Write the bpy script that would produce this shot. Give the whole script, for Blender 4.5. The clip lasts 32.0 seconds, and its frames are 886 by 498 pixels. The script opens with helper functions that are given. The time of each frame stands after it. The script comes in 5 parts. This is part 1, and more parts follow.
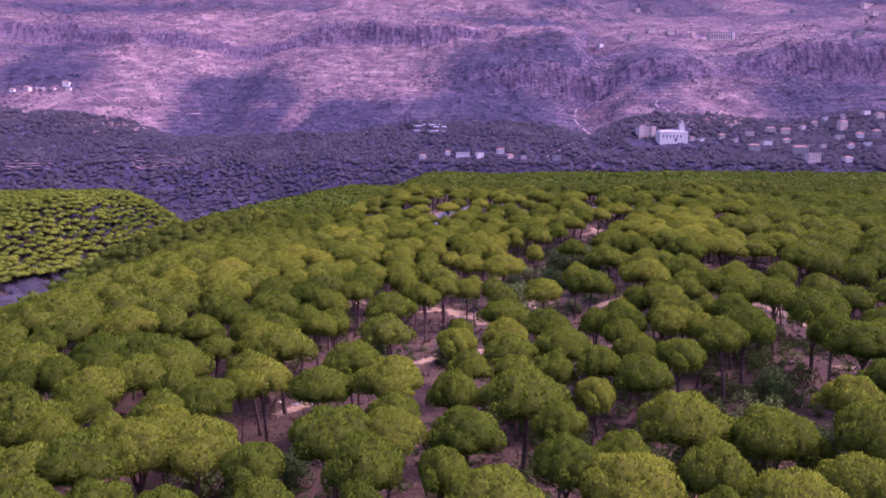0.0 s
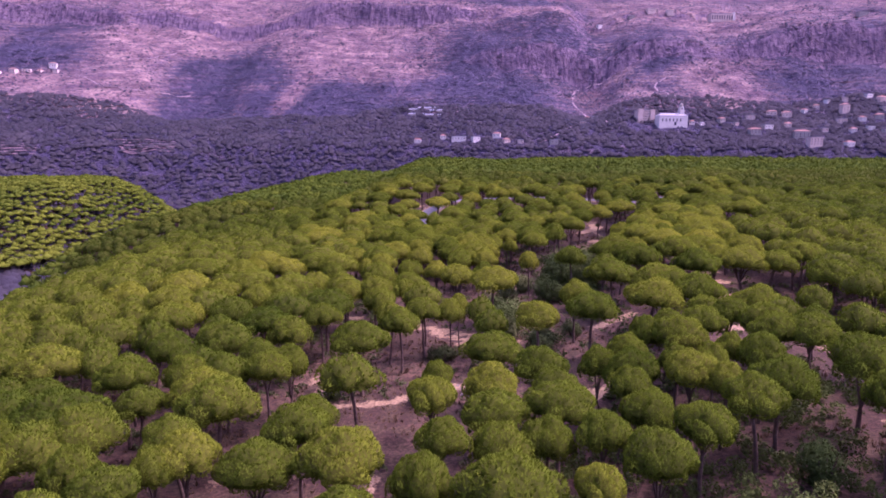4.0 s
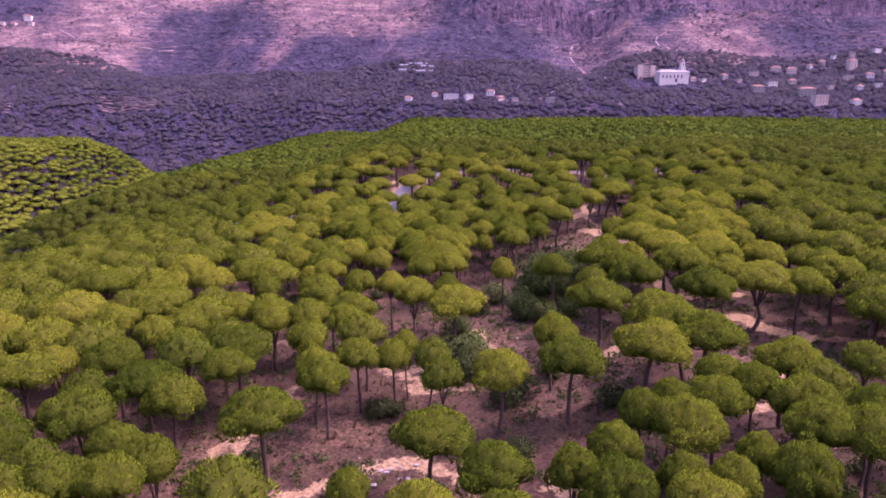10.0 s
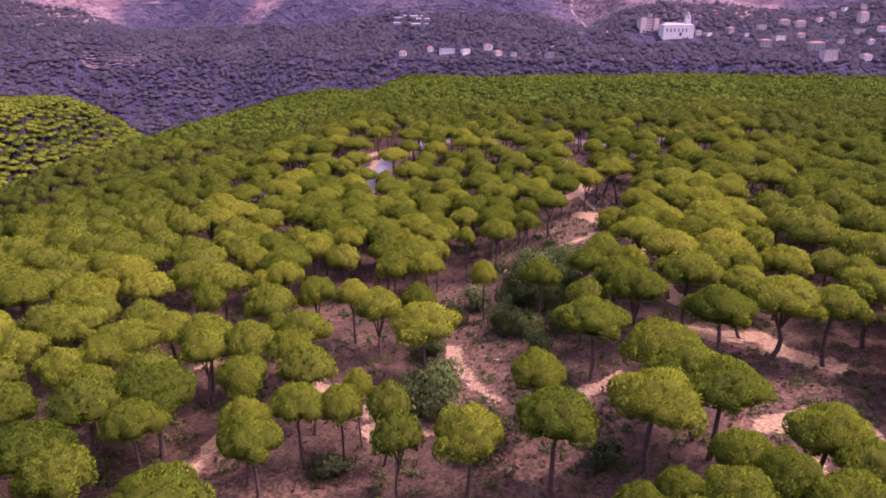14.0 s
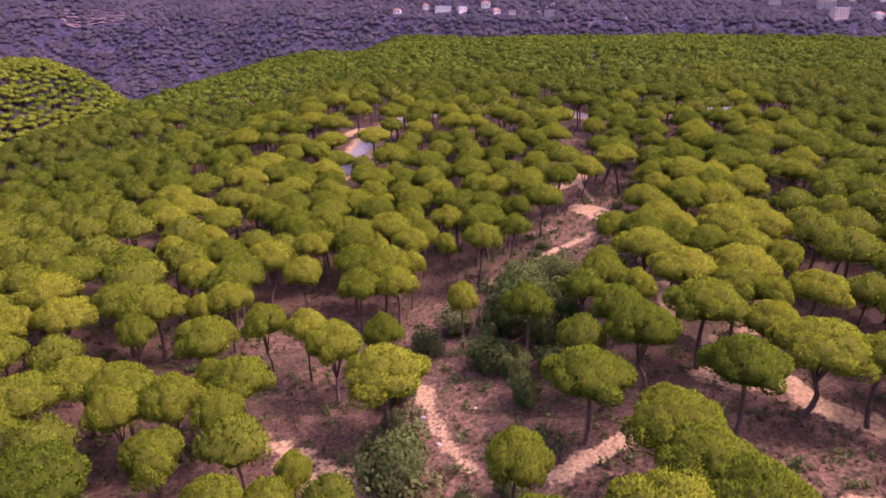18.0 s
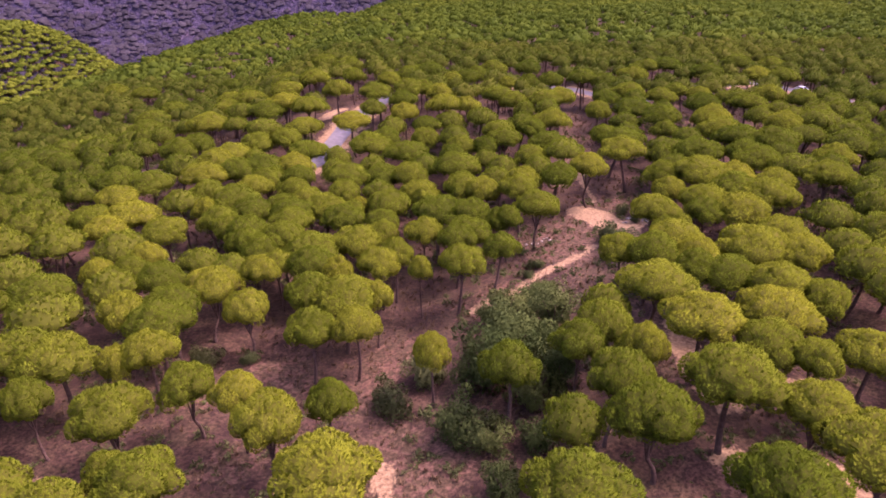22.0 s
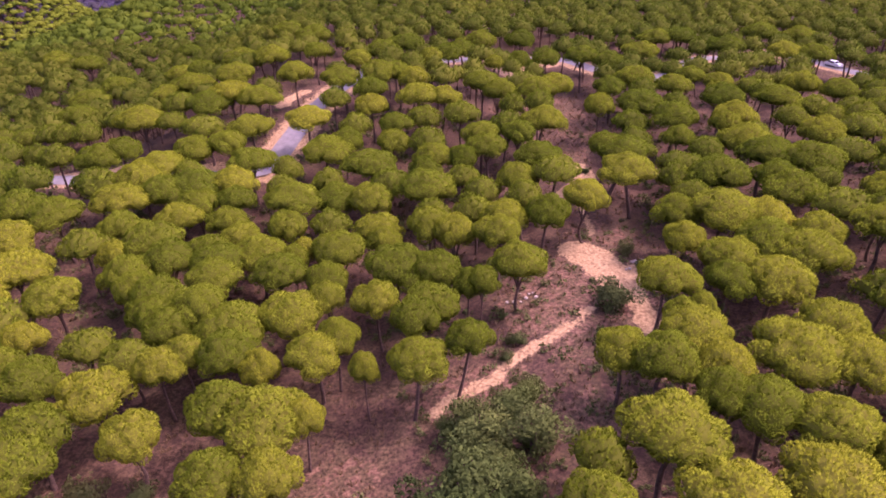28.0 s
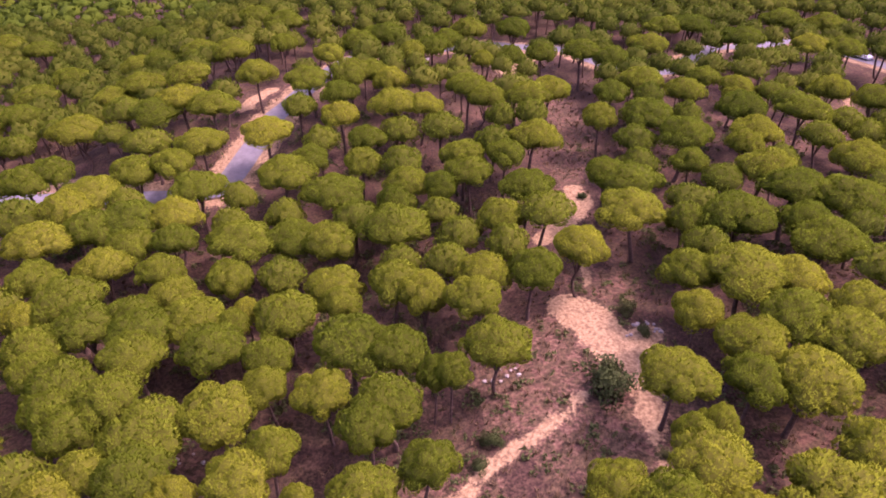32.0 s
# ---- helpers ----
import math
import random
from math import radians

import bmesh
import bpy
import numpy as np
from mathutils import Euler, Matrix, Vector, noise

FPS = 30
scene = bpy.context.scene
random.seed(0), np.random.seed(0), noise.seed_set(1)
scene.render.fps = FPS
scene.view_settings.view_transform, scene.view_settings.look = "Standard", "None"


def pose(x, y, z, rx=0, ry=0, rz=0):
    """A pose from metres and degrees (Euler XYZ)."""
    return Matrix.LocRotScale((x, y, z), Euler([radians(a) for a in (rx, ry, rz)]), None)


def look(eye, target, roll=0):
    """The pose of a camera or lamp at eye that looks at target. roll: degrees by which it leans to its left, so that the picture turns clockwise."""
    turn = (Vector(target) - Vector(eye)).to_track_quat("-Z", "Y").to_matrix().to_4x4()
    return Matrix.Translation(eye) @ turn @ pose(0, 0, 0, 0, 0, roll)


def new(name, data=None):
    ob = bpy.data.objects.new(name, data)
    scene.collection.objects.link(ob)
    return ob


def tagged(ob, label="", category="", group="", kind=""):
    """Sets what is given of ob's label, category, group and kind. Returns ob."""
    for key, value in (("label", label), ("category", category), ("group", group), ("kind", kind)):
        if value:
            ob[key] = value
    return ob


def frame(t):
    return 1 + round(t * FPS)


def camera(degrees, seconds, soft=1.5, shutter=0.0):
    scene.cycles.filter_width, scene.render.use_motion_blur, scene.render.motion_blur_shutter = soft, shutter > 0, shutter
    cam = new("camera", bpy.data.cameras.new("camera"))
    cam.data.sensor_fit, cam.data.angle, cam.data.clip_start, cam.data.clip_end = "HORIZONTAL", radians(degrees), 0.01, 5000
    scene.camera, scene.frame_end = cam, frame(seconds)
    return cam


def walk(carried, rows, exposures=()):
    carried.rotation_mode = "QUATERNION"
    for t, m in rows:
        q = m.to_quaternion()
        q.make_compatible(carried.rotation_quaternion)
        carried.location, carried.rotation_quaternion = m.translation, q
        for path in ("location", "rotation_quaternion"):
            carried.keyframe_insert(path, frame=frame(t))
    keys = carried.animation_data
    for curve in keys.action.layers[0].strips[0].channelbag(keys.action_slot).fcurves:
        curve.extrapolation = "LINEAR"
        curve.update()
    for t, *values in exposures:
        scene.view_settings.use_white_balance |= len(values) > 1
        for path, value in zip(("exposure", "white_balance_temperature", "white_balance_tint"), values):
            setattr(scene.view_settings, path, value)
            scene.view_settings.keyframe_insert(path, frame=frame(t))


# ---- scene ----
cam = camera(69.9, 32.0, soft=1.78)
PATH = [
    (0, 0.00, 0.00, 28.60, 81.60, -0.00),
    (1, 0.43, 3.36, 29.34, 81.40, -0.07),
    (2, 0.97, 6.85, 30.09, 81.08, -0.14),
    (3, 1.70, 10.56, 30.87, 80.58, -0.21),
    (4, 2.61, 14.42, 31.64, 80.02, -0.26),
    (5, 3.63, 18.33, 32.39, 79.54, -0.30),
    (6, 4.73, 22.20, 33.16, 79.10, -0.33),
    (7, 5.87, 25.97, 34.01, 78.60, -0.38),
    (8, 7.06, 29.73, 34.85, 77.94, -0.45),
    (9, 8.28, 33.55, 35.56, 77.06, -0.51),
    (10, 9.47, 37.40, 36.21, 76.06, -0.56),
    (11, 10.59, 41.24, 36.91, 75.04, -0.61),
    (12, 11.68, 45.16, 37.68, 74.03, -0.64),
    (13, 12.75, 49.21, 38.50, 73.04, -0.65),
    (14, 13.70, 53.26, 39.34, 72.06, -0.67),
    (15, 14.44, 57.20, 40.12, 71.09, -0.74),
    (16, 15.20, 61.12, 40.82, 70.18, -0.82),
    (17, 16.18, 65.17, 41.43, 69.33, -0.84),
    (18, 17.34, 69.41, 42.02, 68.47, -0.79),
    (19, 18.54, 73.84, 42.66, 67.50, -0.67),
    (20, 19.68, 78.29, 43.23, 66.57, -0.54),
    (21, 20.69, 82.57, 43.67, 65.79, -0.47),
    (22, 21.58, 86.77, 44.18, 65.04, -0.45),
    (23, 22.41, 91.00, 44.94, 64.19, -0.48),
    (24, 23.21, 95.18, 45.93, 63.23, -0.53),
    (25, 24.04, 99.26, 47.03, 62.24, -0.59),
    (26, 24.89, 103.34, 48.10, 61.26, -0.63),
    (27, 25.76, 107.55, 49.03, 60.36, -0.63),
    (28, 26.71, 111.84, 49.84, 59.52, -0.60),
    (29, 27.76, 116.14, 50.60, 58.72, -0.52),
    (30, 28.84, 120.56, 51.33, 57.91, -0.45),
    (31, 29.85, 125.21, 52.04, 57.04, -0.45),
    (32, 30.82, 130.00, 52.75, 56.14, -0.50),
]
walk(cam, [(t, pose(x, y, z, tilt, 0, turn)) for t, x, y, z, tilt, turn in PATH], exposures=[(0, 0.39, 5260, 75), (8, 0.50, 5600, 71), (14, 0.60, 5950, 67), (19, 0.70, 6120, 64), (32, 0.80, 6100, 69)])

# ---- daylight: hazy sun from the east, high ----
SUN_ELEVATION, SUN_AZIMUTH = radians(58), radians(84)
world = bpy.data.worlds.new("sky")
scene.world = world
world.use_nodes = True
wt = world.node_tree
sky = wt.nodes.new("ShaderNodeTexSky")
sky.sky_type, sky.sun_disc = "NISHITA", False
sky.sun_elevation, sky.sun_rotation = SUN_ELEVATION, SUN_AZIMUTH
sky.dust_density, sky.air_density, sky.ozone_density = 5.0, 1.0, 0.3
wt.links.new(sky.outputs[0], wt.nodes["Background"].inputs[0])
wt.nodes["Background"].inputs[1].default_value = 0.36
sun = new("sun", bpy.data.lights.new("sun", "SUN"))
sun.data.energy, sun.data.angle, sun.data.color = 2.3, radians(5.0), (1.0, 0.94, 0.83)
toward = Vector((math.sin(SUN_AZIMUTH) * math.cos(SUN_ELEVATION), math.cos(SUN_AZIMUTH) * math.cos(SUN_ELEVATION), math.sin(SUN_ELEVATION)))
sun.matrix_world = look(toward * 300, (0, 0, 0))



# ---- materials ----
def material(name, rough=0.9):
    m = bpy.data.materials.new(name)
    m.use_nodes = True
    n, l = m.node_tree.nodes, m.node_tree.links
    b = n["Principled BSDF"]
    b.inputs["Roughness"].default_value = rough
    b.inputs["Specular IOR Level"].default_value = 0.15
    return m, n, l, b


def position(n):
    return n.new("ShaderNodeNewGeometry").outputs["Position"]


def noise_at(n, l, where, scale, detail=4.0, rough=0.6):
    t = n.new("ShaderNodeTexNoise")
    t.inputs["Scale"].default_value, t.inputs["Detail"].default_value, t.inputs["Roughness"].default_value = scale, detail, rough
    l.new(where, t.inputs["Vector"])
    return t.outputs["Fac"]


def ramp(n, l, fac, *stops):
    r = n.new("ShaderNodeValToRGB")
    e = r.color_ramp.elements
    while len(e) < len(stops):
        e.new(0.5)
    for el, (at, col) in zip(e, stops):
        el.position, el.color = at, (*col, 1)
    l.new(fac, r.inputs["Fac"])
    return r.outputs["Color"]


def blend(n, l, fac, a, b, mode="MIX"):
    m = n.new("ShaderNodeMix")
    m.data_type, m.blend_type = "RGBA", mode
    for sock, val in ((m.inputs["Factor"], fac), (m.inputs["A"], a), (m.inputs["B"], b)):
        if isinstance(val, (int, float)):
            sock.default_value = val
        elif isinstance(val, tuple):
            sock.default_value = (*val, 1)
        else:
            l.new(val, sock)
    return m.outputs["Result"]


def calc(n, l, op, a, b=0.0):
    m = n.new("ShaderNodeMath")
    m.operation = op
    for sock, val in zip(m.inputs, (a, b)):
        if isinstance(val, (int, float)):
            sock.default_value = val
        else:
            l.new(val, sock)
    return m.outputs[0]


def bumped(n, l, b, height, strength=0.5, distance=0.05):
    k = n.new("ShaderNodeBump")
    k.inputs["Strength"].default_value, k.inputs["Distance"].default_value = strength, distance
    l.new(height, k.inputs["Height"])
    l.new(k.outputs["Normal"], b.inputs["Normal"])


def foliage(name, dark, light, pale, island=False, vary=0.55):
    """Needles or leaves: colour by tree, by clump and by grain."""
    m, n, l, b = material(name, 0.85)
    b.inputs["Specular IOR Level"].default_value = 0.03
    where = position(n)
    g = n.new("ShaderNodeNewGeometry")
    per = g.outputs["Random Per Island"] if island else n.new("ShaderNodeObjectInfo").outputs["Random"]
    grain = noise_at(n, l, where, 1.7, 3.0, 0.7)
    clump = noise_at(n, l, where, 0.28, 2.0)
    col = ramp(n, l, grain, (0.32, dark), (0.62, light))
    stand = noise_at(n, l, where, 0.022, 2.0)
    # foliage yellower mid-wood, with a sunlit patch there put into the colour
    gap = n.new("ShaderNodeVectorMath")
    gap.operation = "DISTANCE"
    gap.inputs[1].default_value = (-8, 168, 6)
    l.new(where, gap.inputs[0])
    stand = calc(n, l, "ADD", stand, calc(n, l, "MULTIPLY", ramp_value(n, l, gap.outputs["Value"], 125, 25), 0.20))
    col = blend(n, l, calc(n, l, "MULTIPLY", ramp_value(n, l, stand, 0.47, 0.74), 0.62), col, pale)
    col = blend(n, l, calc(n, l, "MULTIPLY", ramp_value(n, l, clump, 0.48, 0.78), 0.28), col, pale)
    hsv = n.new("ShaderNodeHueSaturation")
    l.new(calc(n, l, "ADD", calc(n, l, "MULTIPLY", per, vary), 1.0 - vary / 2), hsv.inputs["Value"])
    l.new(calc(n, l, "ADD", calc(n, l, "MULTIPLY", per, -0.03), 0.512), hsv.inputs["Hue"])
    l.new(col, hsv.inputs["Color"])
    l.new(hsv.outputs[0], b.inputs["Base Color"])
    tr = n.new("ShaderNodeBsdfTranslucent")
    l.new(hsv.outputs[0], tr.inputs["Color"])
    mix = n.new("ShaderNodeMixShader")
    mix.inputs[0].default_value = 0.3
    l.new(b.outputs[0], mix.inputs[1])
    l.new(tr.outputs[0], mix.inputs[2])
    l.new(mix.outputs[0], n["Material Output"].inputs[0])
    return m


def ramp_value(n, l, fac, a, b):
    r = n.new("ShaderNodeMapRange")
    r.inputs["From Min"].default_value, r.inputs["From Max"].default_value = a, b
    l.new(fac, r.inputs["Value"])
    return r.outputs[0]


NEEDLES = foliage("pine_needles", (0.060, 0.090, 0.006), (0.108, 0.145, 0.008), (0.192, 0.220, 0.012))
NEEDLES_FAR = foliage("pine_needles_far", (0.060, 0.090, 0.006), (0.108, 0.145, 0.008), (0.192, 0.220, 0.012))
# needle colours about a quarter darker, for the far stands
NEEDLES_DARK = foliage("dark_pine_needles", (0.046, 0.070, 0.007), (0.084, 0.114, 0.009), (0.150, 0.172, 0.013))
# crown cushion: inner twigs, plus the shade between tufts put into the colour
INNER_SHADE = foliage("inner_shaded_needles", (0.046, 0.053, 0.007), (0.080, 0.090, 0.010), (0.120, 0.122, 0.014))
SHRUB = foliage("shrub_leaves", (0.022, 0.034, 0.010), (0.075, 0.098, 0.030), (0.12, 0.13, 0.045))
OAK = foliage("oak_leaves", (0.026, 0.042, 0.010), (0.066, 0.094, 0.021), (0.098, 0.122, 0.034))
# the next two carry the mauve haze of distance in their leaf colours
HAZY_VALLEY_LEAVES = foliage("hazy_valley_leaves", (0.030, 0.027, 0.034), (0.050, 0.043, 0.050), (0.080, 0.067, 0.070), True, 0.4)
HAZY_SCRUB = foliage("hill_scrub", (0.030, 0.028, 0.046), (0.058, 0.054, 0.072), (0.085, 0.074, 0.085))


def bark_material():
    m, n, l, b = material("pine_bark", 0.95)
    where = position(n)
    f = noise_at(n, l, where, 3.0, 5.0, 0.7)
    l.new(ramp(n, l, f, (0.3, (0.040, 0.024, 0.018)), (0.7, (0.14, 0.085, 0.062))), b.inputs["Base Color"])
    bumped(n, l, b, f, 0.8, 0.05)
    return m


BARK = bark_material()


def ground_material():
    """Needle litter, dry grass and pale sandy soil near by; scrubby limestone slopes far off, their haze painted in as
    mauve.
    """
    m, n, l, b = material("ground", 1.0)
    where = position(n)
    fine, mid, wide = noise_at(n, l, where, 2.4, 5.0, 0.75), noise_at(n, l, where, 0.42, 5.0, 0.65), noise_at(n, l, where, 0.06, 3.0)
    litter = ramp(n, l, fine, (0.40, (0.026, 0.014, 0.010)), (0.50, (0.048, 0.026, 0.017)), (0.61, (0.088, 0.046, 0.029)))
    grass = ramp(n, l, fine, (0.40, (0.026, 0.017, 0.009)), (0.60, (0.106, 0.066, 0.034)))
    soil = ramp(n, l, fine, (0.38, (0.058, 0.029, 0.019)), (0.49, (0.104, 0.054, 0.034)), (0.62, (0.18, 0.098, 0.061)))
    pale = ramp(n, l, fine, (0.36, (0.12, 0.068, 0.035)), (0.48, (0.22, 0.138, 0.070)), (0.64, (0.37, 0.243, 0.124)))
    near = blend(n, l, ramp_value(n, l, mid, 0.44, 0.62), litter, grass)
    near = blend(n, l, calc(n, l, "MULTIPLY", ramp_value(n, l, wide, 0.54, 0.70), ramp_value(n, l, mid, 0.44, 0.62)), near, soil)
    sand = n.new("ShaderNodeAttribute")
    sand.attribute_name = "sand"
    bare = n.new("ShaderNodeAttribute")
    bare.attribute_name = "bare"
    ragged = calc(n, l, "ADD", calc(n, l, "MULTIPLY", calc(n, l, "SUBTRACT", mid, 0.5), 1.1), calc(n, l, "MULTIPLY", calc(n, l, "SUBTRACT", fine, 0.5), 0.7))
    turf = blend(n, l, ramp_value(n, l, noise_at(n, l, where, 0.9, 4.0, 0.7), 0.47, 0.56), grass, soil)
    near = blend(n, l, ramp_value(n, l, calc(n, l, "ADD", bare.outputs["Fac"], ragged), 0.42, 0.66), near, turf)
    near = blend(n, l, ramp_value(n, l, calc(n, l, "ADD", sand.outputs["Fac"], ragged), 0.42, 0.62), near, pale)
    # the mountainside, with distance haze put into its mauve earth, scrub and rock colours
    far = n.new("ShaderNodeAttribute")
    far.attribute_name = "far"
    sep = n.new("ShaderNodeSeparateXYZ")
    l.new(where, sep.inputs[0])
    flat = n.new("ShaderNodeMapping")
    flat.inputs["Scale"].default_value = (1, 0.5, 3.2)
    l.new(where, flat.inputs["Vector"])
    a, c, e = noise_at(n, l, flat.outputs[0], 0.0042, 6.0, 0.62), noise_at(n, l, flat.outputs[0], 0.022, 5.0, 0.7), noise_at(n, l, where, 0.11, 4.0, 0.75)
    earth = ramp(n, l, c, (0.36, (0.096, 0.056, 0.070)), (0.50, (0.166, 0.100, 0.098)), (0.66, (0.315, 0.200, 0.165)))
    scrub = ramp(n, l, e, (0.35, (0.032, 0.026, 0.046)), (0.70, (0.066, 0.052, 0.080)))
    cover = calc(n, l, "ADD", calc(n, l, "MULTIPLY", a, 1.1), calc(n, l, "ADD", calc(n, l, "MULTIPLY", e, 0.6), calc(n, l, "MULTIPLY", c, 0.45)))
    wooded = n.new("ShaderNodeAttribute")
    wooded.attribute_name = "wooded"
    cover = calc(n, l, "ADD", cover, calc(n, l, "MULTIPLY", wooded.outputs["Fac"], 0.62))
    steps = calc(n, l, "SINE", calc(n, l, "ADD", calc(n, l, "MULTIPLY", sep.outputs["Z"], 0.80), calc(n, l, "MULTIPLY", c, 9.0)))
    cover = calc(n, l, "ADD", cover, calc(n, l, "MULTIPLY", steps, 0.045))
    hill = blend(n, l, ramp_value(n, l, cover, 1.20, 0.92), scrub, earth)
    ridges = noise_at(n, l, where, 0.035, 6.0, 0.72)
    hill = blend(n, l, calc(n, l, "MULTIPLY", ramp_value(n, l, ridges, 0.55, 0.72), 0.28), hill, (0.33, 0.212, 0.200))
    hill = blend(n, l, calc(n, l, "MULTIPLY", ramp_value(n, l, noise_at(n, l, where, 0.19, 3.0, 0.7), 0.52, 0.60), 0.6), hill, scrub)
    steep = n.new("ShaderNodeSeparateXYZ")
    l.new(n.new("ShaderNodeNewGeometry").outputs["True Normal"], steep.inputs[0])
    streak = n.new("ShaderNodeMapping")
    streak.inputs["Scale"].default_value = (0.16, 0.06, 0.035)
    l.new(where, streak.inputs["Vector"])
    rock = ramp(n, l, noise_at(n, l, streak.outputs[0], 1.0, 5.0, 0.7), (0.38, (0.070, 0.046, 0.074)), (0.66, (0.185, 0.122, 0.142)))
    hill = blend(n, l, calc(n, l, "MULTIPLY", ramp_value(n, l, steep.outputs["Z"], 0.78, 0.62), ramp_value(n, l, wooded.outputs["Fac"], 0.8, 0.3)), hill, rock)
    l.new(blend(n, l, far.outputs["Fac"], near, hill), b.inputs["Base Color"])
    relief = blend(n, l, far.outputs["Fac"], calc(n, l, "MULTIPLY", fine, 0.12), calc(n, l, "ADD", calc(n, l, "MULTIPLY", ridges, 26.0), calc(n, l, "MULTIPLY", e, 7.0)))
    bumped(n, l, b, relief, 0.8, 1.0)
    return m


GROUND = ground_material()


def plain(name, a, c, scale, rough=0.9, bump=0.3):
    m, n, l, b = material(name, rough)
    f = noise_at(n, l, position(n), scale, 5.0, 0.7)
    l.new(ramp(n, l, f, (0.3, a), (0.7, c)), b.inputs["Base Color"])
    bumped(n, l, b, f, bump, 0.02)
    return m


ASPHALT = plain("asphalt", (0.115, 0.104, 0.106), (0.18, 0.165, 0.165), 0.9)
HILL_EARTH = plain("hill_earth", (0.17, 0.115, 0.12), (0.30, 0.21, 0.20), 0.05)
TERRACE_SOIL = plain("terrace_soil", (0.085, 0.056, 0.066), (0.165, 0.108, 0.108), 0.08)
STONE = plain("pale_stone", (0.20, 0.165, 0.14), (0.34, 0.29, 0.25), 1.6)
RENDERED = plain("house_wall", (0.42, 0.30, 0.24), (0.56, 0.42, 0.34), 0.25)
WHITE_WALL = plain("white_wall", (0.48, 0.41, 0.35), (0.62, 0.54, 0.46), 0.25)
TILES = plain("roof_tiles", (0.17, 0.085, 0.07), (0.26, 0.14, 0.11), 0.7)
FLAT_ROOF = plain("flat_roof", (0.22, 0.19, 0.20), (0.34, 0.30, 0.30), 0.5)
DARK_OPENING = plain("window_pane", (0.05, 0.045, 0.06), (0.08, 0.07, 0.09), 1.0, 0.25, 0.0)
FILM = plain("greenhouse_film", (0.30, 0.29, 0.32), (0.42, 0.41, 0.44), 0.3, 0.4)
CAR_PAINT = plain("car_paint", (0.72, 0.72, 0.74), (0.80, 0.80, 0.82), 3.0, 0.25, 0.0)
RUBBER = plain("tyre_rubber", (0.015, 0.015, 0.016), (0.03, 0.03, 0.03), 5.0)
GLASS_DARK = plain("car_glass", (0.02, 0.022, 0.026), (0.035, 0.037, 0.04), 2.0, 0.08, 0.0)

# ---- the lie of the land ----
def smooth(a, b, v):
    s = np.clip((np.asarray(v, float) - a) / (b - a), 0, 1)
    return s * s * (3 - 2 * s)


def lattice(ix, iy, seed):
    n = np.sin(ix * 127.1 + iy * 311.7 + seed * 74.7) * 43758.5453
    return n - np.floor(n)


def value_noise(x, y, size, seed=0):
    x, y = np.asarray(x, float) / size, np.asarray(y, float) / size
    ix, iy = np.floor(x), np.floor(y)
    fx, fy = x - ix, y - iy
    fx, fy = fx * fx * (3 - 2 * fx), fy * fy * (3 - 2 * fy)
    a, b = lattice(ix, iy, seed), lattice(ix + 1, iy, seed)
    c, d = lattice(ix, iy + 1, seed), lattice(ix + 1, iy + 1, seed)
    return (a * (1 - fx) + b * fx) * (1 - fy) + (c * (1 - fx) + d * fx) * fy


def fbm(x, y, size, seed=0, octaves=4):
    out, amp = 0.0, 0.5
    for k in range(octaves):
        out = out + amp * (value_noise(x, y, size / 2 ** k, seed + k * 7) - 0.5)
        amp *= 0.55
    return out


